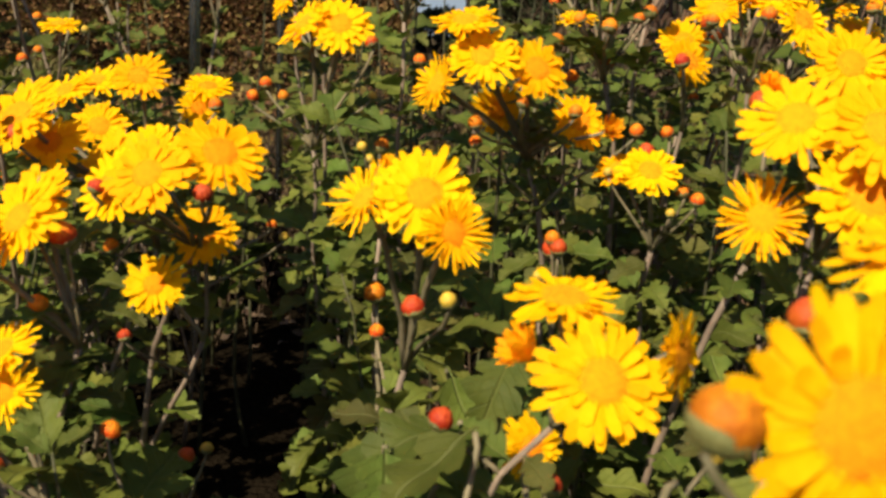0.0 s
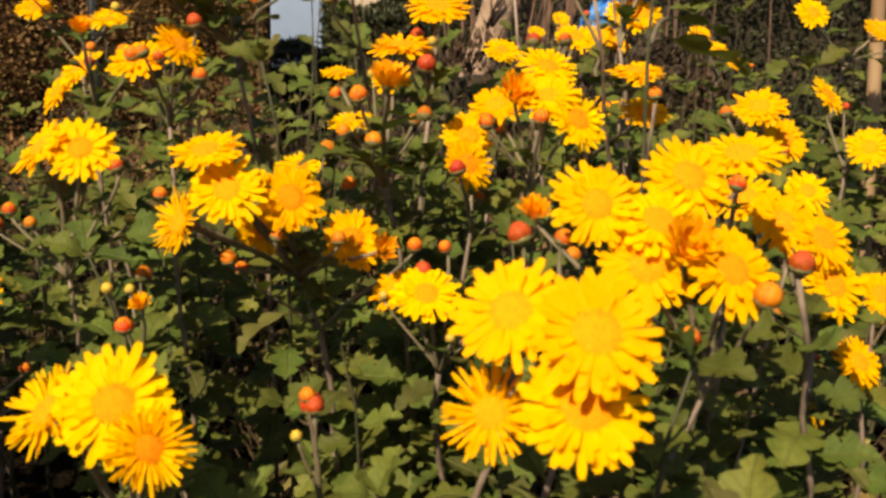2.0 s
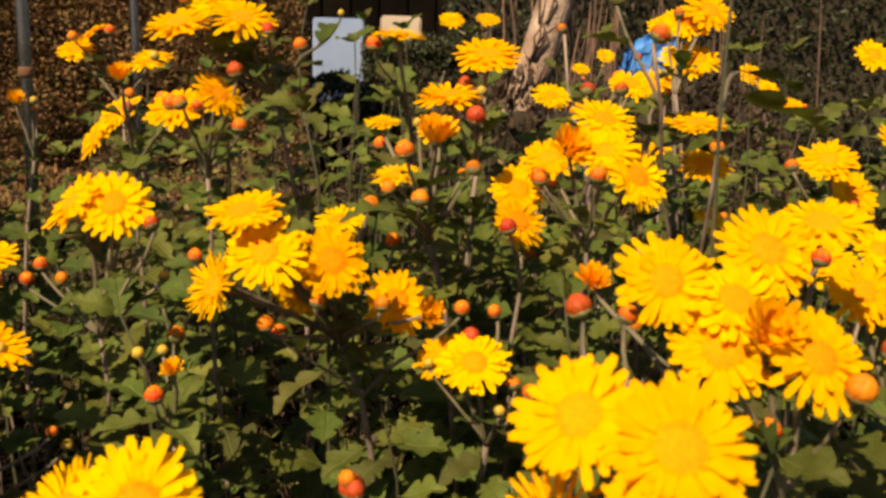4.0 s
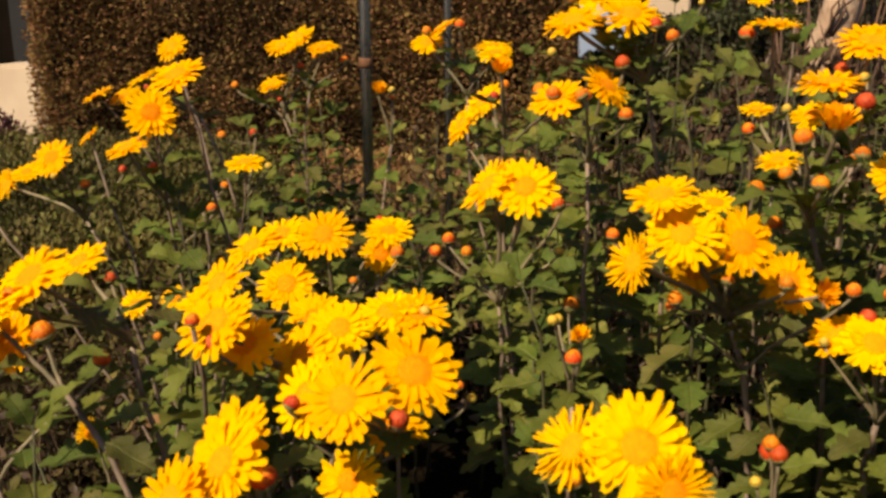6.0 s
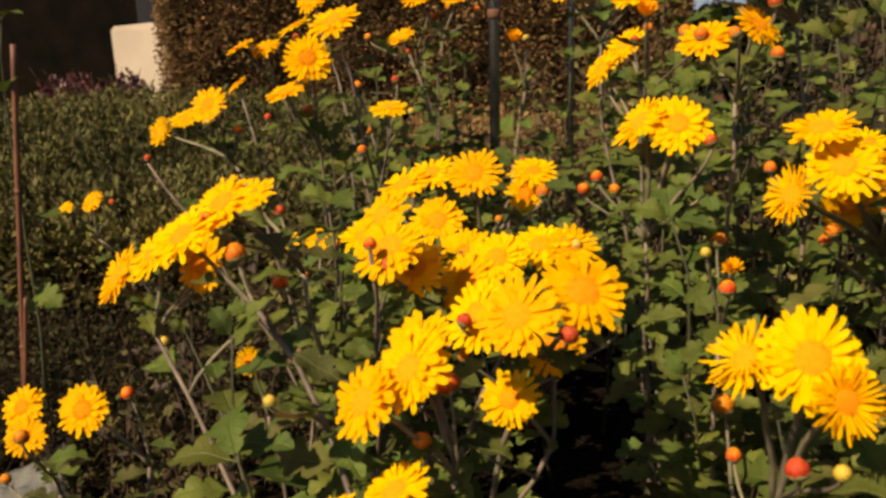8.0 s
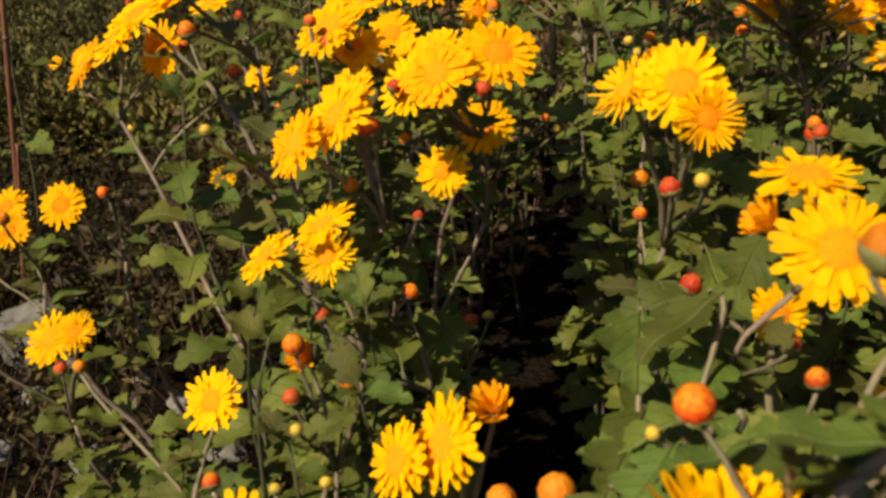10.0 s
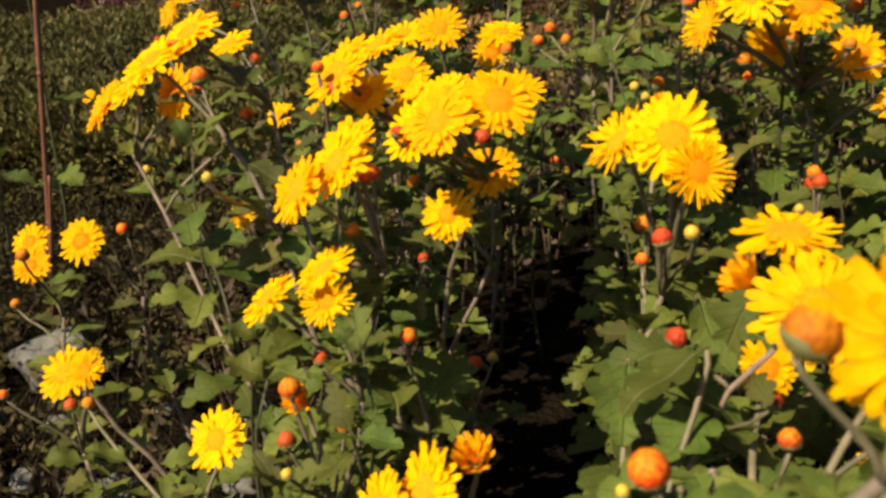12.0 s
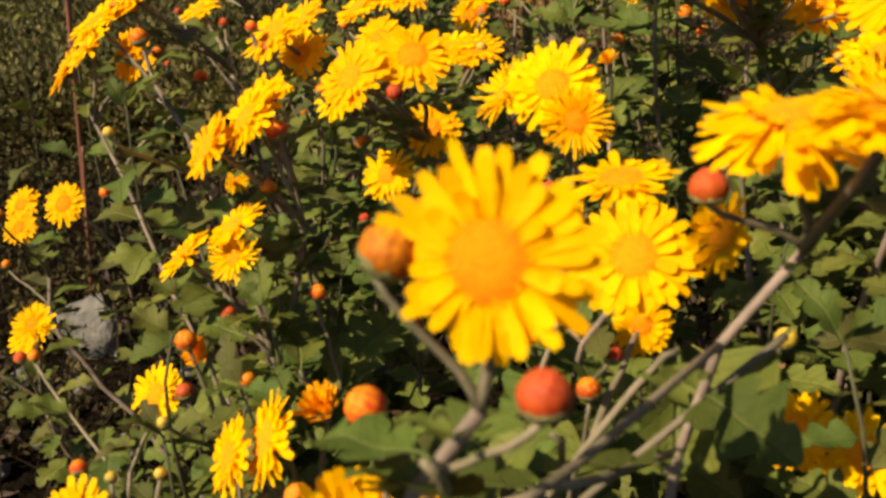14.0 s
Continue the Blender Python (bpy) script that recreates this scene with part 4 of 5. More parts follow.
bud(-0.323, 0.346, 0.291, 0.0090, "red")
bud(-0.377, 0.353, 0.286, 0.0070, "orange")
shoot(-0.213, 0.351, -0.232, 0.322, 0.247)
head(-0.243, 0.362, 0.272, 0.040, -100, 38)
bud(-0.165, 0.231, 0.323, 0.0080, "orange")
bud(-0.308, 0.343, 0.296, 0.0080, "orange")
shoot(-0.045, 0.264, -0.066, 0.244, 0.303)
head(-0.089, 0.230, 0.345, 0.032, -135, 30)
head(-0.072, 0.231, 0.355, 0.038, -140, 22)
head(-0.057, 0.249, 0.360, 0.025, -100, 55, "half")
shoot(-0.121, 0.324, -0.143, 0.301, 0.284)
head(-0.157, 0.306, 0.339, 0.022, -100, 35, "half")
bud(-0.158, 0.299, 0.349, 0.0110, "orange")
bud(-0.158, 0.292, 0.326, 0.0100, "red")
bud(-0.141, 0.317, 0.322, 0.0090, "orange")
bud(-0.138, 0.254, 0.336, 0.0070, "green")
shoot(-0.109, 0.219, -0.126, 0.203, 0.277)
head(-0.136, 0.197, 0.327, 0.036, -80, 45)
head(-0.120, 0.176, 0.325, 0.034, -90, 40)
head(-0.166, 0.185, 0.302, 0.030, -90, 50)
bud(-0.111, 0.219, 0.340, 0.0060, "green")
bud(-0.127, 0.211, 0.340, 0.0060, "green")
shoot(-0.193, 0.218, -0.209, 0.194, 0.263)
head(-0.235, 0.197, 0.311, 0.020, -60, 60, "half")
head(-0.177, 0.163, 0.322, 0.024, -80, 50, "half")
bud(-0.220, 0.179, 0.310, 0.0080, "green")
bud(-0.225, 0.204, 0.308, 0.0060, "red")
shoot(0.076, 0.165, 0.032, 0.149, 0.336)
head(0.021, 0.140, 0.404, 0.046, 90, 72, "cup")
head(0.013, 0.164, 0.361, 0.024, -100, 60)
shoot(0.058, 0.261, 0.037, 0.236, 0.344)
head(0.044, 0.322, 0.373, 0.026, -70, 20)
bud(0.048, 0.228, 0.397, 0.0080, "orange")
bud(0.098, 0.285, 0.393, 0.0095, "green")
bud(0.002, 0.203, 0.387, 0.0060, "green")
shoot(-0.326, 0.542, -0.397, 0.522, 0.277)
head(-0.429, 0.502, 0.326, 0.037, -80, 38)
bud(-0.412, 0.529, 0.327, 0.0100, "orange")
shoot(-0.391, 0.502, -0.443, 0.487, 0.270)
head(-0.486, 0.513, 0.317, 0.032, -85, 42)
head(-0.469, 0.492, 0.307, 0.030, -80, 38)
bud(-0.425, 0.440, 0.338, 0.0100, "orange")
bud(-0.484, 0.486, 0.277, 0.0082, "orange")
shoot(-0.355, 0.702, -0.385, 0.679, 0.240)
head(-0.395, 0.672, 0.292, 0.026, -75, 20, "spidery")
shoot(-0.373, 0.882, -0.402, 0.843, 0.300)
head(-0.418, 0.803, 0.355, 0.030, -100, 40)
head(-0.405, 0.858, 0.344, 0.030, -80, 50)
bud(-0.398, 0.802, 0.325, 0.0088, "orange")
bud(-0.385, 0.856, 0.340, 0.0102, "orange")
shoot(0.125, 0.380, 0.117, 0.356, 0.269)
head(0.102, 0.349, 0.321, 0.036, -90, 45)
head(0.127, 0.346, 0.317, 0.038, -100, 50)
shoot(-0.316, 1.096, -0.333, 1.080, 0.518)
head(-0.360, 1.069, 0.569, 0.038, -90, 65)
head(-0.318, 1.081, 0.567, 0.036, -90, 70)
bud(-0.346, 1.092, 0.544, 0.0103, "red")
bud(-0.296, 1.094, 0.551, 0.0105, "orange")
shoot(0.547, 1.937, 0.530, 1.915, 0.503)
head(0.502, 1.914, 0.540, 0.036, -90, 50)
head(0.546, 1.902, 0.566, 0.036, -90, 50)
bud(0.505, 1.904, 0.521, 0.0078, "orange")
bud(0.538, 1.893, 0.545, 0.0080, "green")
shoot(0.727, 1.549, 0.709, 1.529, 0.480)
head(0.676, 1.534, 0.551, 0.040, -90, 45)
head(0.742, 1.615, 0.527, 0.040, -90, 50)
head(0.692, 1.417, 0.513, 0.036, -90, 60)
bud(0.683, 1.525, 0.545, 0.0077, "orange")
bud(0.708, 1.411, 0.510, 0.0075, "orange")
shoot(0.665, 1.085, 0.647, 1.059, 0.531)
head(0.586, 1.025, 0.589, 0.040, -90, 45)
head(0.696, 1.076, 0.573, 0.040, -90, 45)
bud(0.715, 1.074, 0.558, 0.0099, "green")
shoot(0.378, 0.995, 0.370, 0.979, 0.504)
head(0.322, 0.812, 0.536, 0.040, -100, 65)
head(0.315, 0.816, 0.582, 0.038, -100, 40)
head(0.465, 1.293, 0.543, 0.034, -80, 50)
bud(0.299, 0.821, 0.521, 0.0104, "green")
shoot(-0.131, 1.047, -0.149, 1.017, 0.519)
head(-0.191, 1.025, 0.573, 0.036, -100, 55)
head(-0.118, 0.990, 0.565, 0.038, -100, 70)
shoot(-0.017, 0.587, -0.028, 0.566, 0.382)
head(-0.024, 0.545, 0.431, 0.017, -100, 55, "half")
bud(-0.031, 0.596, 0.433, 0.0110, "orange")
bud(-0.039, 0.540, 0.442, 0.0080, "green")
bud(-0.027, 0.515, 0.430, 0.0100, "orange")
bud(-0.038, 0.594, 0.425, 0.0080, "green")
shoot(0.083, 0.478, 0.067, 0.458, 0.361)
bud(0.063, 0.457, 0.412, 0.0130, "red")
bud(0.056, 0.452, 0.399, 0.0070, "green")
bud(0.064, 0.448, 0.415, 0.0100, "red")
bud(0.061, 0.450, 0.419, 0.0080, "orange")
shoot(0.218, 0.462, 0.206, 0.457, 0.680, "tall chrysanthemum shoot with few large leaves", leaves=2)
broad_leaf(0.254, 0.511, 0.569, 0.046, -10, -8)
broad_leaf(0.249, 0.514, 0.582, 0.036, 15, 0)


# ---- leafy shoots without flowers, between the others ----
def fill(x0, x1, y0, y1, step, below, size):
    y = y0
    while y < y1:
        x = x0
        while x < x1:
            px, py = x + rng.uniform(-0.4, 0.4) * step, y + rng.uniform(-0.4, 0.4) * step
            x += step
            if in_gap(px, py, 0.0) or in_gap(px, py + 0.04, 0.0) or (px < -0.28 and py < 0.6) or (px < -0.38 and py < 1.3):
                continue
            near = sorted(((hx - px) ** 2 + (hy - py) ** 2, hz) for hx, hy, hz in HEADS)[:5]
            if near[0][0] > 0.12 ** 2:
                continue
            top = sorted(h for _, h in near)[1] - below - rng.uniform(0, 0.05)
            if top < 0.08:
                continue
            shoot(px + rng.uniform(-0.06, 0.06), py, px + rng.uniform(-0.02, 0.02), py + rng.uniform(-0.04, 0.04), top, LEAFY_LABEL, size=size)
        y += step


for px, py, pz in ((-0.135, 0.33, 0.355), (-0.155, 0.37, 0.365), (-0.125, 0.29, 0.335), (-0.175, 0.31, 0.345), (-0.145, 0.26, 0.325), (-0.20, 0.35, 0.345)):
    shoot(px - 0.03, py + 0.03, px, py, pz, LEAFY_LABEL, leaves=10, size=0.040)
fill(-0.6, 0.5, 0.26, 0.75, 0.088, 0.02, 0.042)
fill(-0.27, 0.0, 0.17, 0.27, 0.075, 0.03, 0.040)
fill(-0.7, 0.8, 0.75, 1.5, 0.13, 0.015, 0.046)


# ---- taller leafy growth at the back of the bed ----
for i in range(36):
    px, py = -0.34 + 0.036 * i + rng.uniform(-0.05, 0.05), 1.0 + 0.62 * ((i * 0.618) % 1) + rng.uniform(-0.05, 0.05)
    shoot(px, py, px + rng.uniform(-0.06, 0.06), py + rng.uniform(-0.05, 0.05), rng.uniform(0.30, 0.44) + (0.12 if px > -0.05 else 0.0) + (0.05 if px > 0.3 else 0.0), LEAFY_LABEL, leaves=13, size=0.058)


for px, py, pz in ((0.02, 1.25, 0.625), (0.065, 1.38, 0.61), (-0.05, 1.50, 0.57), (0.10, 1.30, 0.57), (-0.11, 1.25, 0.55), (0.045, 1.15, 0.585), (0.16, 1.35, 0.60)):
    shoot(px, py, px + rng.uniform(-0.03, 0.03), py, pz, LEAFY_LABEL, leaves=16, size=0.05)


def clear_faces():
    """Takes away leaves that would lie across the face of an open flower, or before the two buds that stand free of the leaves."""
    for p in (Vector((-0.026, 0.503, 0.368)), Vector((-0.0215, 0.455, 0.364))):
        way = Vector((0.05, -0.9, 0.36)).normalized()
        for s in (0.008, 0.056):
            FACES.append((p + way * s, way, 0.017))
    faces_np = np.array([[*p, *n, r] for p, n, r in FACES])
    for ob in [o for o in scene.objects if o.name.split(".")[0] == "leaf" and o.parent is not None]:
        m = Matrix.Translation(ob.parent.location) @ ob.matrix_basis
        for s in (0.45, 0.85):
            d = np.array(m @ Vector((0, s, 0))) - faces_np[:, :3]
            along = (d * faces_np[:, 3:6]).sum(1)
            aside = np.sqrt(np.maximum(0, (d * d).sum(1) - along ** 2))
            if ((along > -0.002) & (along < 0.05) & (aside < faces_np[:, 6] * 0.95)).any():
                bpy.data.objects.remove(ob)
                break


shoot(-0.215, 0.430, -0.416, 0.616, 0.337, LEAFY_LABEL, leaves=8, size=0.034, knee=(-0.32, 0.525, 0.290))
shoot(-0.835, 0.945, -0.790, 0.925, 0.56, LEAFY_LABEL, leaves=15, size=0.055)
shoot(-0.90, 0.93, -0.875, 0.90, 0.40, LEAFY_LABEL, leaves=10, size=0.05)
shoot(-0.175, 0.400, -0.112, 0.352, 0.300, "leafy chrysanthemum shoot beside the dark gap, one closed orange bud", leaves=5, size=0.036)
bud(-0.122, 0.357, 0.352, 0.0090, "orange")
broad_leaf(-0.120, 0.398, 0.304, 0.052, 72, 26)
broad_leaf(-0.126, 0.342, 0.332, 0.040, 118, 24)
broad_leaf(-0.140, 0.336, 0.318, 0.034, 165, 5)
shoot(-0.190, 0.500, -0.122, 0.462, 0.250, "low chrysanthemum shoot beside the dark gap, red and yellow bud", leaves=3, size=0.032)
bud(-0.116, 0.450, 0.292, 0.0100, "red")
bud(-0.1085, 0.462, 0.290, 0.0090, "green")
broad_leaf(-0.104, 0.462, 0.252, 0.036, 55, 22)
broad_leaf(-0.128, 0.452, 0.255, 0.030, 150, 10)
for px, py, pz in ((-0.235, 0.60, 0.275), (-0.265, 0.66, 0.285), (-0.255, 0.55, 0.290), (-0.205, 0.52, 0.285)):
    shoot(px - 0.05, py + 0.03, px, py, pz, LEAFY_LABEL, leaves=11, size=0.038)
clear_faces()


# ---- brown undergrowth between and behind the shoots ----
def undergrowth(count):
    """Low dry twigs with small brown and olive leaves, as one mass."""
    rnd = random.Random(77)
    sticks, green, brown = [], [], []
    for _ in range(count):
        x, y = rnd.uniform(-0.75, 1.35), 0.42 + 2.0 * rnd.random() ** 1.3
        if in_gap(x, y, 0.1, 0.10) or behind_gap(x, y) or (x < -0.34 and y < 1.35 and rnd.random() < (0.8 if y < 0.85 else 0.45)):
            continue
        if noise.noise(Vector((x * 2.2, y * 2.2, 31))) + 0.9 * min(1.3 - x, 2.5 - y, 0.45) / 0.45 < 0.35:
            continue
        tall = (0.10 + 0.22 * min(1, max(0, y - 0.5) / 0.8)) * rnd.uniform(0.45, 1.15) * (1 + 0.6 * min(1, max(0, y - 1.3) / 0.6) * (1 if x > -0.3 else 0)) * (0.75 + 0.5 * noise.noise(Vector((x * 3, y * 3, 9))))
        p = Vector((x, y, ground_height(x, y) - 0.004))
        q = p + Vector((rnd.uniform(-0.5, 0.5) * tall, rnd.uniform(-0.5, 0.5) * tall, tall))
        mid = p.lerp(q, 0.5) + Vector((rnd.uniform(-0.015, 0.015), rnd.uniform(-0.015, 0.015), 0))
        sticks.append(tube([p, mid, q], [0.0016, 0.0012, 0.0006], 4))
        for _ in range(13):
            s = rnd.uniform(0.25, 1.05)
            at = p.lerp(mid, s * 2) if s < 0.5 else mid.lerp(q, s * 2 - 1)
            (brown if rnd.random() < 0.55 else green).append((at, Vector((rnd.uniform(-1, 1), rnd.uniform(-1, 1), rnd.uniform(-0.2, 0.8)))))
    ob = tagged(thing("undergrowth", 0, 1, 0, "low dry brown and olive undergrowth behind the flowers", "undergrowth"), kind="stuff")
    for name, data, mat in (("twig_growth", gather(*sticks), TWIG), ("green_foliage", leaf_bits(green, 0.021, rnd), SHRUB), ("dry_foliage", leaf_bits(brown, 0.020, rnd), BROWN)):
        v, f = data
        tagged(part(name, mesh_of(name, [Vector(p) - Vector((0, 1, 0)) for p in v], f, mat, False), ob), kind="stuff")


def ground_mat(count):
    """Low dark tangle of fine twigs and very small leaves over the soil beside the bed."""
    rnd = random.Random(91)
    sticks, bits = [], []
    for _ in range(count):
        x, y = rnd.uniform(-1.35, -0.30), rnd.uniform(0.50, 1.75)
        if behind_gap(x, y) or noise.noise(Vector((x * 3.2, y * 3.2, 5))) < -0.25 or math.hypot(x + 0.75, y - 0.82) < 0.10 or (y < 0.74 and x > -0.9 and rnd.random() < 0.75):
            continue
        tall = rnd.uniform(0.03, 0.15)
        p = Vector((x, y, ground_height(x, y) - 0.003))
        q = p + Vector((rnd.uniform(-0.7, 0.7) * tall, rnd.uniform(-0.7, 0.7) * tall, tall))
        sticks.append(tube([p, p.lerp(q, 0.5) + Vector((rnd.uniform(-0.01, 0.01), rnd.uniform(-0.01, 0.01), 0)), q], [0.0012, 0.0009, 0.0004], 3))
        for _ in range(11):
            bits.append((p.lerp(q, rnd.uniform(0.15, 1.05)) + Vector((rnd.uniform(-0.008, 0.008), rnd.uniform(-0.008, 0.008), 0)), Vector((rnd.uniform(-1, 1), rnd.uniform(-1, 1), rnd.uniform(-0.3, 0.7)))))
    ob = tagged(thing("ground_cover", -0.8, 1, 0, "low dark tangle of fine twigs and tiny leaves beside the bed", "ground cover"), kind="stuff")
    for name, data, mat in (("twig_growth", gather(*sticks), TWIG), ("dark_foliage", leaf_bits(bits, 0.011, rnd), DARK_BITS)):
        v, f = data
        tagged(part(name, mesh_of(name, [Vector(p) - Vector((-0.8, 1, 0)) for p in v], f, mat, False), ob), kind="stuff")


DARK_BITS = surface("dark_small_leaf", (0.020, 0.018, 0.007), (0.085, 0.068, 0.025), 0.7, 2.0, 0.0, 10, "island", 0.6, 0.1, hue=0.03, spec=0.1)
BROWN = surface("brown_leaf", (0.026, 0.016, 0.008), (0.085, 0.046, 0.023), 0.7, 2.0, 0.0, 10, "island", 0.5, 0.12, hue=0.02)


# ---- hedges ----
def leaf_bits(places, size, rnd):
    """Many small pointed leaves as one mesh; each place is a point and the way its surface faces."""
    verts, faces = [], []
    for p, n in places:
        d = (n + Vector((rnd.uniform(-1, 1), rnd.uniform(-1, 1), rnd.uniform(-0.6, 1.0))) * 0.9).normalized()
        side = d.cross(Vector((rnd.uniform(-1, 1), rnd.uniform(-1, 1), rnd.uniform(-1, 1)))).normalized()
        up = side.cross(d)
        s = size * rnd.uniform(0.6, 1.35)
        k = len(verts)
        verts += [p, p + d * s * 0.5 + side * s * 0.26 + up * s * 0.08, p + d * s, p + d * s * 0.5 - side * s * 0.26 + up * s * 0.08]
        faces += [(k, k + 1, k + 2), (k, k + 2, k + 3)]
    return verts, faces


def hedge_row(name, a, b, depth, height, count, size, mat, label, seed, bottom=0.03, round_off=0.0, sprigs=0):
    """A clipped hedge from a to b: inner body coloured as shade, twigs and a coat of small leaves."""
    rnd = random.Random(seed)
    a, b = Vector((*a, 0)), Vector((*b, 0))
    way = (b - a).normalized()
    back = Vector((-way.y, way.x, 0))
    if back.y < 0:
        back = -back
    length = (b - a).length
    ob = thing(name, a.x, a.y, 0, label, "hedge")
    v, f = [], []
    nx, nz = 24, 10
    for j in range(nz + 1):
        for i in range(nx + 1):
            ends = min(1, min(i, nx - i) / (nx * round_off)) if round_off else 1
            z = bottom + (height - 0.1) * j / nz * (0.35 + 0.65 * math.sqrt(max(0, 1 - (1 - ends) ** 2)))
            p = way * (0.05 + (length - 0.1) * i / nx) + back * (0.07 + 0.05 * noise.noise(Vector((i * 0.6, j * 0.6, seed)))) + Vector((0, 0, z))
            v.append(p)
    m = len(v)
    v += [p + back * (depth - 0.14) for p in v[:m]]
    for j in range(nz):
        for i in range(nx):
            q = j * (nx + 1) + i
            f += [(q, q + 1, q + nx + 2, q + nx + 1), (m + q, m + q + nx + 1, m + q + nx + 2, m + q + 1)]
    for i in range(nx):
        q = nz * (nx + 1) + i
        f += [(q, q + 1, m + q + 1, m + q), (i + 1, i, m + i, m + i + 1)]
    for j in range(nz):
        q = j * (nx + 1)
        f += [(q, q + nx + 1, m + q + nx + 1, m + q), (q + nx, m + q + nx, m + q + 2 * nx + 1, q + 2 * nx + 1)]
    # solid body in a shade colour behind the leaf coat
    part("core", mesh_of("core", v, f, CORE), ob, None, "inner body coloured dark as the shade between the leaves")
    places = []
    front, top = length * height, length * depth
    cut_a = front / (front + top + depth * height)
    cut_b = (front + top) / (front + top + depth * height)
    for _ in range(count):
        pick = rnd.random()
        if pick < cut_a:
            u, z = rnd.uniform(0, length), bottom + (height - bottom) * rnd.random()
            p = way * u + back * (0.05 * noise.noise(Vector((u * 5, z * 5, seed))) + rnd.uniform(-0.01, 0.09)) + Vector((0, 0, z))
            n = -back
        elif pick < cut_b:
            u, w = rnd.uniform(0, length), rnd.uniform(0, depth)
            p = way * u + back * w + Vector((0, 0, height + 0.09 * noise.noise(Vector((u * 4, w * 4, seed))) + 0.03 * noise.noise(Vector((u * 13, w * 13, seed))) - rnd.uniform(0, 0.07)))
            n = Vector((0, 0, 1))
        else:
            end, w, z = rnd.random() < 0.5, rnd.uniform(0, depth), bottom + (height - bottom) * rnd.random()
            p = way * (length - 0.02 if end else 0.02) + way * rnd.uniform(-0.04, 0.04) + back * w + Vector((0, 0, z))
            n = way if end else -way
        if round_off and noise.noise(Vector((p.dot(way) * 7, p.dot(back) * 7, p.z * 5 + seed))) < -0.08 and rnd.random() < 0.8:
            continue
        if round_off:
            u, w = p.dot(way) / length, p.dot(back) / depth
            edge = min(1, min(u, 1 - u) / round_off, min(w, 1 - w) / round_off + 0.25)
            p.z = bottom + (p.z - bottom) * (0.3 + 0.7 * math.sqrt(max(0, 1 - (1 - max(0, edge)) ** 2)))
            if pick < cut_a:
                p += back * 0.05 * noise.noise(Vector((u * 9, 3, seed)))
        places.append((p, n))
    tips = []
    for _ in range(sprigs):
        u, w = rnd.random(), rnd.random()
        edge = min(1, min(u, 1 - u) / 0.12, min(w, 1 - w) / 0.12 + 0.25)
        p = way * u * length + back * w * depth
        p.z = bottom + (height - bottom) * (0.3 + 0.7 * math.sqrt(max(0, 1 - (1 - edge) ** 2))) + 0.07 * noise.noise(Vector((u * 11, w * 9, seed)))
        q = Vector((rnd.uniform(-0.3, 0.3), rnd.uniform(-0.3, 0.3), 1)) * rnd.uniform(0.025, 0.075)
        tips += [(p + q * s, Vector((rnd.uniform(-1, 1), rnd.uniform(-1, 1), 1.1))) for s in (0.0, 0.2, 0.4, 0.55, 0.7, 0.8, 0.9, 1.0)]
    if tips:
        tagged(part("young_growth", mesh_of("young_growth", *leaf_bits(tips, size * 0.9, rnd), FRESH, False), ob, None, "upright lighter green young tips"), kind="stuff")
    tagged(part("foliage", mesh_of("foliage", *leaf_bits(places, size, rnd), mat, False), ob), kind="stuff")
    sticks = []
    for _ in range(70):
        u, z = rnd.uniform(0, length), rnd.uniform(bottom, height * 0.9)
        p = way * u + back * 0.06 + Vector((0, 0, z))
        q = p - back * rnd.uniform(0.05, 0.12) + way * rnd.uniform(-0.08, 0.08) + Vector((0, 0, rnd.uniform(0.02, 0.15)))
        sticks.append(tube([p, q], [0.0025, 0.001], 4))
    tagged(part("twig_growth", mesh_of("twig_growth", *gather(*sticks), TWIG), ob), kind="stuff")
    return ob


hedge_row("hedge", (-2.125, 3.435), (-0.12, 4.05), 0.6, 0.95, 170000, 0.0175, HEDGE, "tall clipped hedge with small brownish green leaves", 2)
hedge_row("low_hedge", (-2.6, 1.02), (-0.62, 1.50), 1.45, 0.18, 130000, 0.018, SHRUB, "low clipped shrub border with small sunlit green leaves", 3, round_off=0.12, sprigs=7000)
hedge_row("purple_shrub", (-2.62, 3.32), (-2.25, 3.40), 0.18, 0.17, 2000, 0.024, PURPLE, "small dark purple-leaved shrub before the wall", 4)
# far evergreens: their shade comes from the dark leaf colour
hedge_row("dark_evergreen", (0.14, 4.75), (0.66, 4.65), 0.3, 0.57, 3500, 0.034, EVERGREEN, "low evergreen shrub behind the garden, leaves coloured dark as if unlit", 8)
hedge_row("dark_evergreen", (-0.35, 4.6), (0.16, 4.7), 0.3, 0.33, 2500, 0.034, EVERGREEN, "low evergreen shrub behind the garden, leaves coloured dark as if unlit", 9)
hedge_row("dark_evergreen", (0.55, 4.9), (4.2, 4.2), 0.6, 1.25, 26000, 0.034, EVERGREEN, "tall evergreen hedge behind the garden, leaves coloured dark as if unlit", 6)


hedge_row("dry_shrub", (-1.05, 2.50), (-0.02, 2.80), 0.55, 0.13, 17000, 0.019, HEDGE, "low brown half-withered shrub before the clipped hedge", 14, round_off=0.25)
undergrowth(2600)
ground_mat(6500)
hedge_row("dry_shrub", (0.16, 2.08), (1.10, 2.16), 0.22, 0.50, 9000, 0.024, BROWN, "low brown withered shrub before the dry stalks", 12, round_off=0.3)


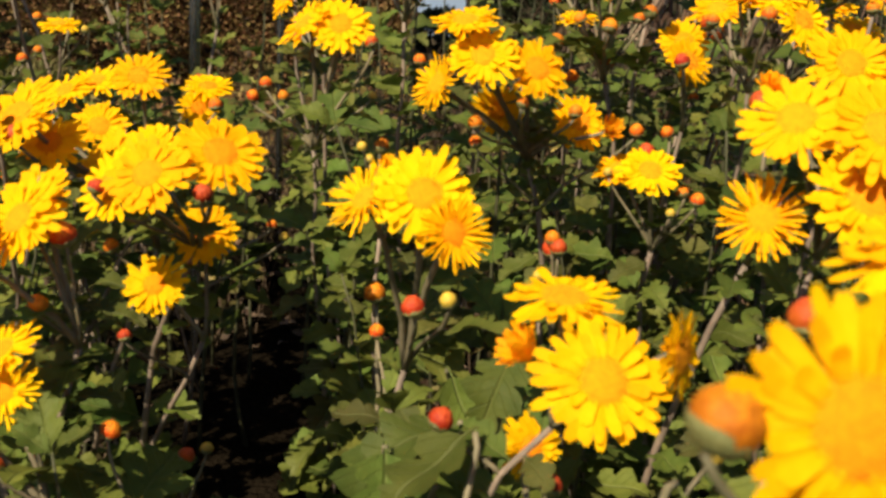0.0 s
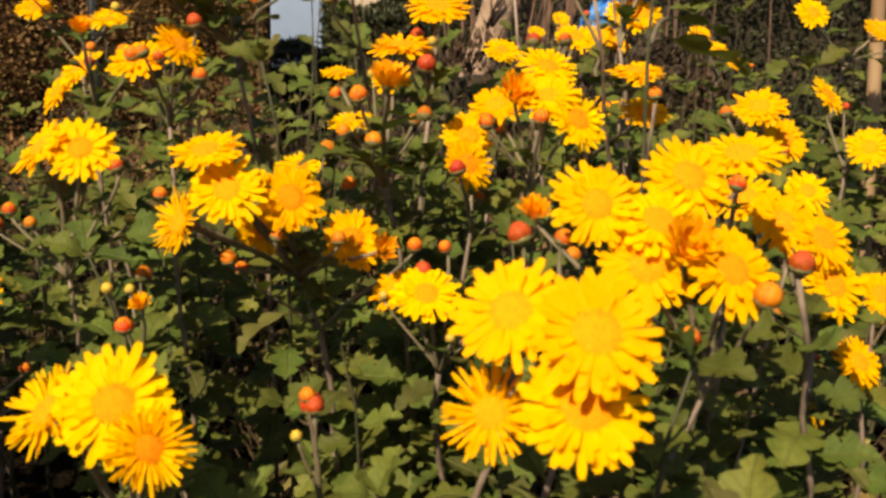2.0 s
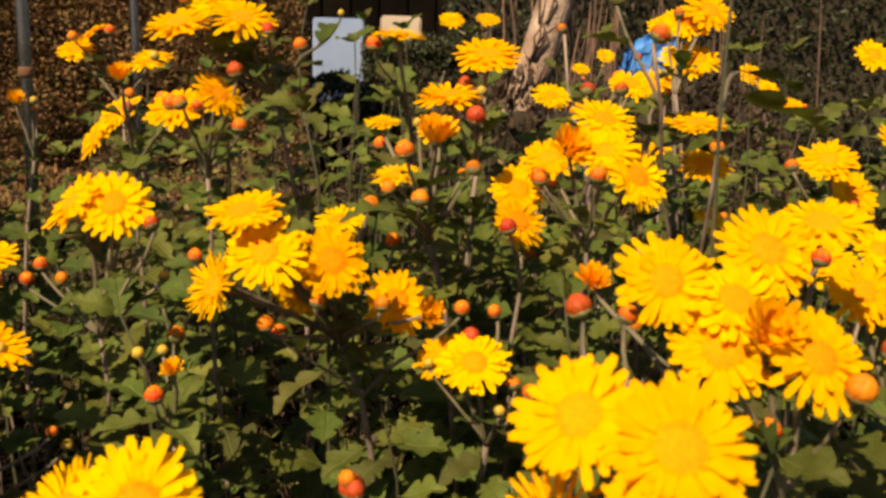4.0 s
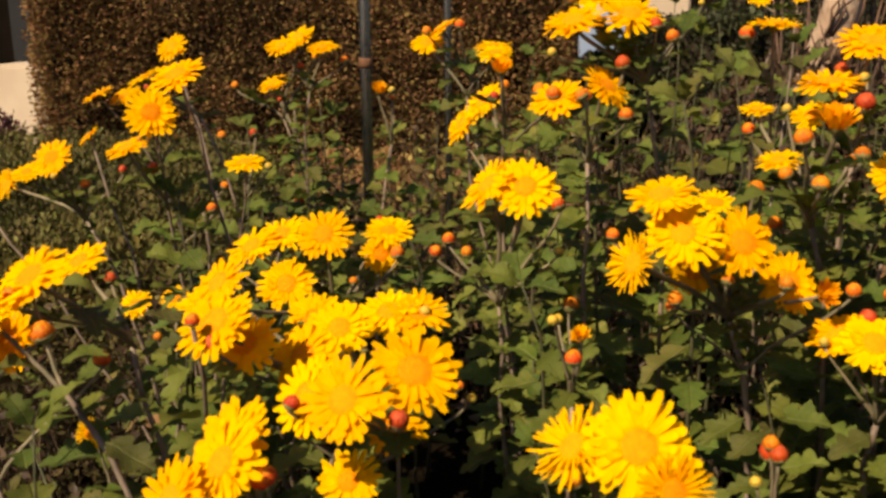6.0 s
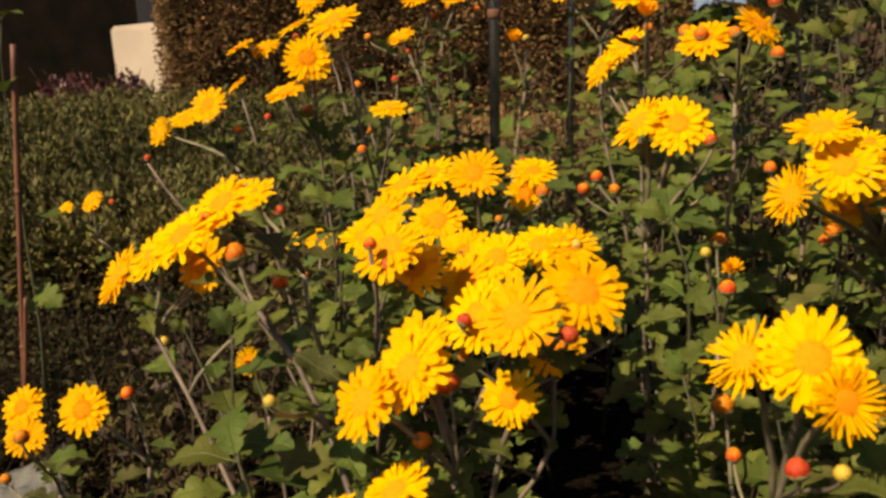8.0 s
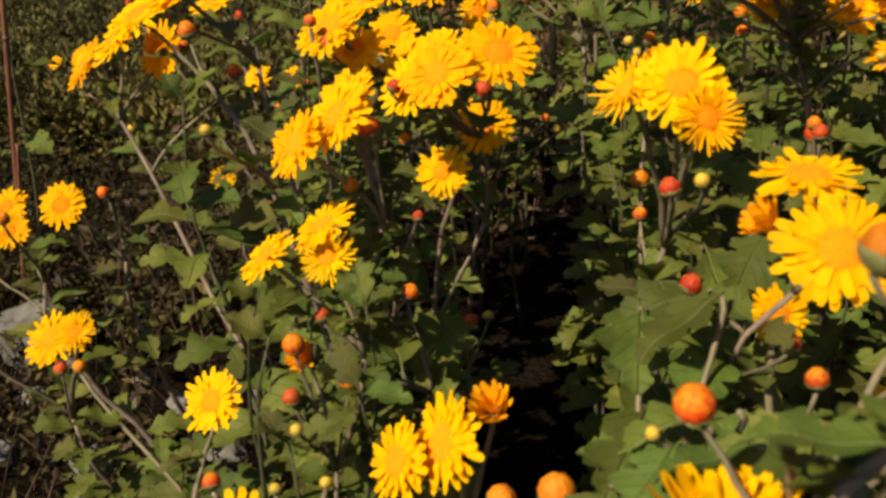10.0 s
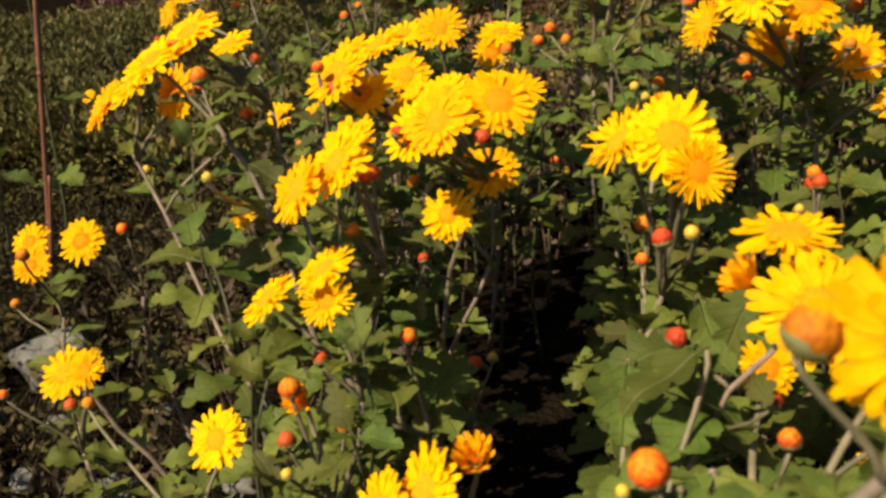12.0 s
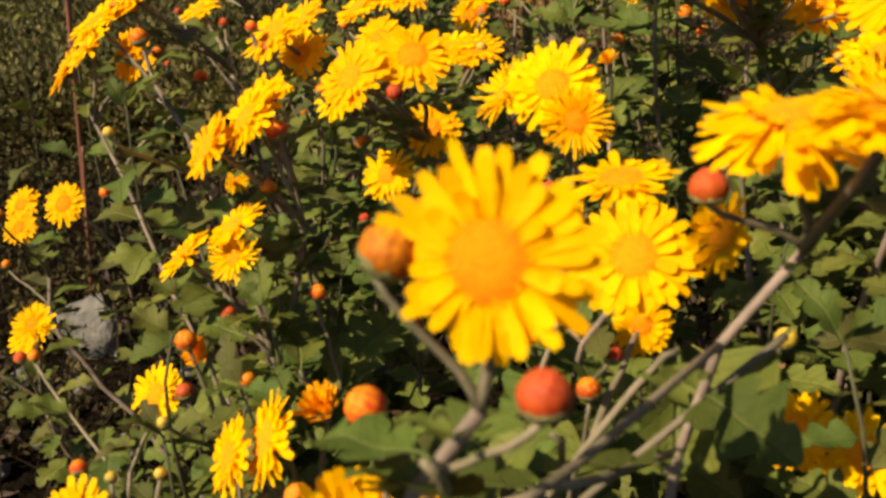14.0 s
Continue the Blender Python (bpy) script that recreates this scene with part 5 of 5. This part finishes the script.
# ---- walls far behind ----
def box(x0, x1, y0, y1, z0, z1, bevel=0.012):
    bm = bmesh.new()
    bmesh.ops.create_cube(bm, size=1)
    for v in bm.verts:
        v.co = Vector(((x0 + x1) / 2 + v.co.x * (x1 - x0), (y0 + y1) / 2 + v.co.y * (y1 - y0), (z0 + z1) / 2 + v.co.z * (z1 - z0)))
    bmesh.ops.bevel(bm, geom=bm.edges[:], offset=bevel, segments=2, affect="EDGES")
    verts, faces = [v.co.copy() for v in bm.verts], []
    bm.verts.index_update()
    faces = [tuple(v.index for v in f.verts) for f in bm.faces]
    bm.free()
    return verts, faces


def wall(name, x0, x1, y0, y1, z1, mat, label):
    tagged(new(name, mesh_of(name, *box(x0, x1, y0, y1, -0.05, z1), mat, False)), label, "wall", kind="structure")


# shaded upper wall: its shade is in the dark colour
wall("wall_in_shade", -3.05, -1.2, 4.75, 4.95, 2.6, SHADEWALL, "rendered house wall behind the hedge, dark grey colour stands for shade")
# the recess shade is in the near-black colour of this wall
wall("wall_recess", -7.0, -3.05, 5.35, 5.55, 2.6, SHADEWOOD, "recess of the house as a wall coloured near black for shade")
# sunlit patch as a separate low wall; its top edge draws the shadow line
wall("wall_sunlit", -2.63, -1.4, 3.86, 4.2, 0.385, PLASTER, "sunlit lower part of the beige plastered wall, its top drawn as the shadow edge")

# ---- stakes and poles ----
def pole(name, foot, top, radius, mat, label, knots, knot_mat=None):
    ob = thing(name, foot[0], foot[1], foot[2], label, "garden stake")
    foot, top = Vector(foot), Vector(top)
    n = 24
    pts = [(top - foot) * (i / n) for i in range(n + 1)]
    part("shaft", mesh_of("shaft", *tube(pts, [radius * (1 + 0.04 * noise.noise(Vector((i * 0.7, foot.x, 0)))) for i in range(n + 1)], 12), mat), ob)
    for z in knots:
        c = (top - foot) * z
        d = (top - foot).normalized()
        part("collar", mesh_of("collar", *tube([c - d * radius * 0.9, c - d * radius * 0.4, c + d * radius * 0.4, c + d * radius * 0.9], [radius * 1.02, radius * 1.25, radius * 1.25, radius * 1.02], 12), knot_mat or mat), ob)


pole("steel_pole", (-0.316, 1.268, -0.02), (-0.312, 1.268, 1.0), 0.0072, STEEL, "thin dark steel garden pole with a rusty collar", (0.547,), RUST)
pole("steel_pole", (-0.256, 1.60, -0.02), (-0.260, 1.60, 1.1), 0.006, STEEL, "thin dark steel garden pole", ())
pole("bamboo_stake", (0.80, 1.17, -0.02), (0.725, 1.17, 0.85), 0.0085, BAMBOO, "brown bamboo stake with ringed joints", (0.5, 0.67, 0.86))
pole("reddish_cane", (-0.850, 0.915, -0.02), (-0.776, 0.92, 0.53), 0.0034, REDCANE, "thin reddish brown cane", (0.35, 0.7))
pole("reddish_cane", (-0.842, 0.90, -0.02), (-0.80, 0.905, 0.24), 0.0022, REDCANE, "thin reddish brown cane, short", (0.5,))


# ---- far end of the garden ----
def boards(x0, x1, y, height, count):
    ob = tagged(thing("dark_shed", (x0 + x1) / 2, y, 0, "timber shed wall of upright boards, coloured near black for shade", "shed"), kind="structure")
    step = (x1 - x0) / count
    for i in range(count):
        v, f = box(x0 + i * step + 0.006 - (x0 + x1) / 2, x0 + (i + 1) * step - 0.006 - (x0 + x1) / 2, -0.015, 0.015, -0.02, height, 0.004)
        part("board", mesh_of("board", v, f, SHADEWOOD, False), ob)
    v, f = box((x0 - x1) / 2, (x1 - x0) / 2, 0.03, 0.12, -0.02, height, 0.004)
    part("backing", mesh_of("backing", v, f, SHADEWOOD, False), ob)


# board wall whose near-black colour stands in for a shaded background
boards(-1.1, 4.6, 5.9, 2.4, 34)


def panel(x0, x1, y, z0, z1, mat, name, label, category, thick=0.03):
    ob = thing(name, (x0 + x1) / 2, y, 0, label, category)
    v, f = box((x0 - x1) / 2, (x1 - x0) / 2, 0, thick, z0, z1, 0.008)
    part("sheet", mesh_of("sheet", v, f, mat, False), ob)
    for s in (-1, 1):
        v, f = box(s * (x1 - x0) / 2 * 0.8 - 0.02, s * (x1 - x0) / 2 * 0.8 + 0.02, thick, thick + 0.03, -0.02, z1 - 0.02, 0.004)
        part("post", mesh_of("post", v, f, SHADEWOOD, False), ob)


panel(-0.12, 0.14, 5.1, 0.1, 0.66, PALEBLUE, "painted_panel", "pale blue painted board standing in the shade", "panel")


def block(x, y, w, d, h, label):
    ob = thing("concrete_block", x, y, 0, label, "block")
    v, f = box(-w / 2, w / 2, -d / 2, d / 2, -0.02, h, 0.01)
    part("block", mesh_of("body", v, f, PLASTER, False), ob)


block(0.33, 5.25, 0.2, 0.3, 0.68, "plain beige rendered pier in the sun")
block(1.75, 5.0, 0.5, 0.3, 0.62, "plain beige rendered pier in the sun")


def leaning_log():
    ob = thing("leaning_log", 0.40, 2.42, 0, "pale weathered tree trunk leaning behind the flowers", "log")
    pts = bezier((0, 0, -0.03), (0.03, 0, 0.25), (0.08, 0, 0.45), (0.24, 0.02, 0.95), 12)
    v, f = tube(pts, [0.050 - 0.0008 * i for i in range(13)], 16)
    v = [p * (1 + 0.0) + Vector((0.012 * noise.noise(p * 22), 0.012 * noise.noise(p * 19 + Vector((4, 0, 0))), 0)) for p in v]
    part("trunk", mesh_of("trunk", v, f, BARK), ob)
    for i in range(26):
        k = rng.randrange(2, 11)
        p = pts[k] + Vector((rng.uniform(-0.045, 0.045), -0.045, 0))
        strip = tube([p, p + Vector((rng.uniform(-0.01, 0.03), -0.012, 0.06)), p + Vector((rng.uniform(-0.01, 0.05), -0.02, 0.12))], [0.004, 0.003, 0.001], 4)
        part("bark_strip", mesh_of("bark_strip", *strip, STRAW), ob)


leaning_log()


def dry_bundle(x, y, count, spread, height, label):
    ob = thing("dry_plant", x, y, 0, label, "dry plant")
    for _ in range(count):
        p = Vector((rng.gauss(0, spread), rng.gauss(0, spread * 0.5), -0.02))
        q = p + Vector((rng.uniform(-0.1, 0.1), rng.uniform(-0.06, 0.06), height * rng.uniform(0.6, 1.1)))
        mid = p.lerp(q, 0.5) + Vector((rng.uniform(-0.03, 0.03), 0, 0))
        part("dry_stalk", mesh_of("dry_stalk", *tube([p, mid, q], [0.0052, 0.0040, 0.0016], 5), STRAW), ob)


dry_bundle(0.60, 2.45, 60, 0.07, 0.75, "dead plant with many dry reddish brown stalks")
dry_bundle(0.95, 2.75, 40, 0.14, 0.7, "dead plant with loose dry brown stalks")


def blue_sheet():
    """Crumpled plastic sheet hanging over dry stalks."""
    ob = thing("blue_plastic_sheet", 0.825, 2.55, 0.50, "crumpled bright blue plastic sheet among dry stalks", "plastic sheet")
    n = 26
    v, f = [], []
    for j in range(n + 1):
        for i in range(n + 1):
            u, w = i / n - 0.5, j / n
            p = Vector((u * 0.16 * (1 - 0.24 * w) + 0.014 * w + 0.004 * math.sin(w * 9 + u * 5), 0.02 * noise.noise(Vector((u * 4, w * 3, 1))) + 0.003 * math.sin(u * 14 + w * 7), 0.125 * w + 0.10 * u * w + 0.015 * noise.noise(Vector((u * 8, w * 8, 5)))))
            v.append(p)
    m = len(v)
    v += [p + Vector((0, 0.002, 0)) for p in v[:m]]
    for j in range(n):
        for i in range(n):
            q = j * (n + 1) + i
            f += [(q, q + 1, q + n + 2, q + n + 1), (m + q, m + q + n + 1, m + q + n + 2, m + q + 1)]
    part("sheet", mesh_of("sheet", v, f, BLUE), ob)
    for i in range(4):
        x = -0.070 + 0.045 * i + rng.uniform(-0.01, 0.01)
        part("stalk", mesh_of("stalk", *tube([(x, -0.03, -0.52), (x + 0.01, -0.028, -0.15), (x + rng.uniform(-0.02, 0.02), -0.025, rng.uniform(0.03, 0.16))], [0.003, 0.0025, 0.001], 5), TWIG), ob, None, "dark twig against the sheet")
    part("prop", mesh_of("prop", *tube([(0, 0.012, -0.52), (0.01, 0.012, 0.1)], [0.006, 0.005], 7), TWIG), ob, None, "stick under the sheet")


blue_sheet()


# ---- stones and litter on the ground ----
def stone(x, y, size, seed, squash, label):
    v, f = blob(size, 12, 18, seed, 0.5, squash)
    ob = new("stone", mesh_of("stone", v, f, STONE))
    ob.location = (x, y, ground_height(x, y) + size * squash[2] * 0.55)
    tagged(ob, label, "stone", "stones on the soil")


stone(-0.765, 0.83, 0.050, 1, (1.1, 0.8, 0.9), "rough grey field stone lying on the soil")
for i in range(34):
    x, y = rng.uniform(-0.78, -0.40), rng.uniform(0.48, 0.86)
    stone(x, y, rng.uniform(0.006, 0.021), 2 + i, (rng.uniform(0.9, 1.3), rng.uniform(0.8, 1.1), rng.uniform(0.55, 0.8)), "small rough grey stone on the soil")


def litter():
    bits = []
    for _ in range(2200):
        x, y = rng.gauss(-0.1, 0.9), rng.gauss(1.0, 0.8)
        if behind_gap(x, y) or (x < -0.3 and rng.random() < 0.7):
            continue
        m = Matrix.Translation((x, y, ground_height(x, y) + 0.006)) @ Matrix.Rotation(rng.uniform(0, 6.28), 4, "Z") @ Matrix.Rotation(rng.uniform(-0.5, 0.5), 4, "X") @ Matrix.Scale(rng.uniform(0.012, 0.035), 4)
        v, f = LITTER_SHAPES[rng.randrange(3)]
        bits.append(([m @ Vector(p) for p in v], f))
    tagged(new("leaf_litter", mesh_of("leaf_litter", *gather(*bits), LITTER)), "dry brown fallen leaves on the soil", "fallen leaves", kind="stuff")


LITTER = surface("litter", (0.05, 0.03, 0.02), (0.17, 0.11, 0.075), 0.85, 3, 0.4, 60, "island", 0.5)
LITTER_SHAPES = [leaf_shape(40), leaf_shape(41), leaf_shape(42)]
litter()
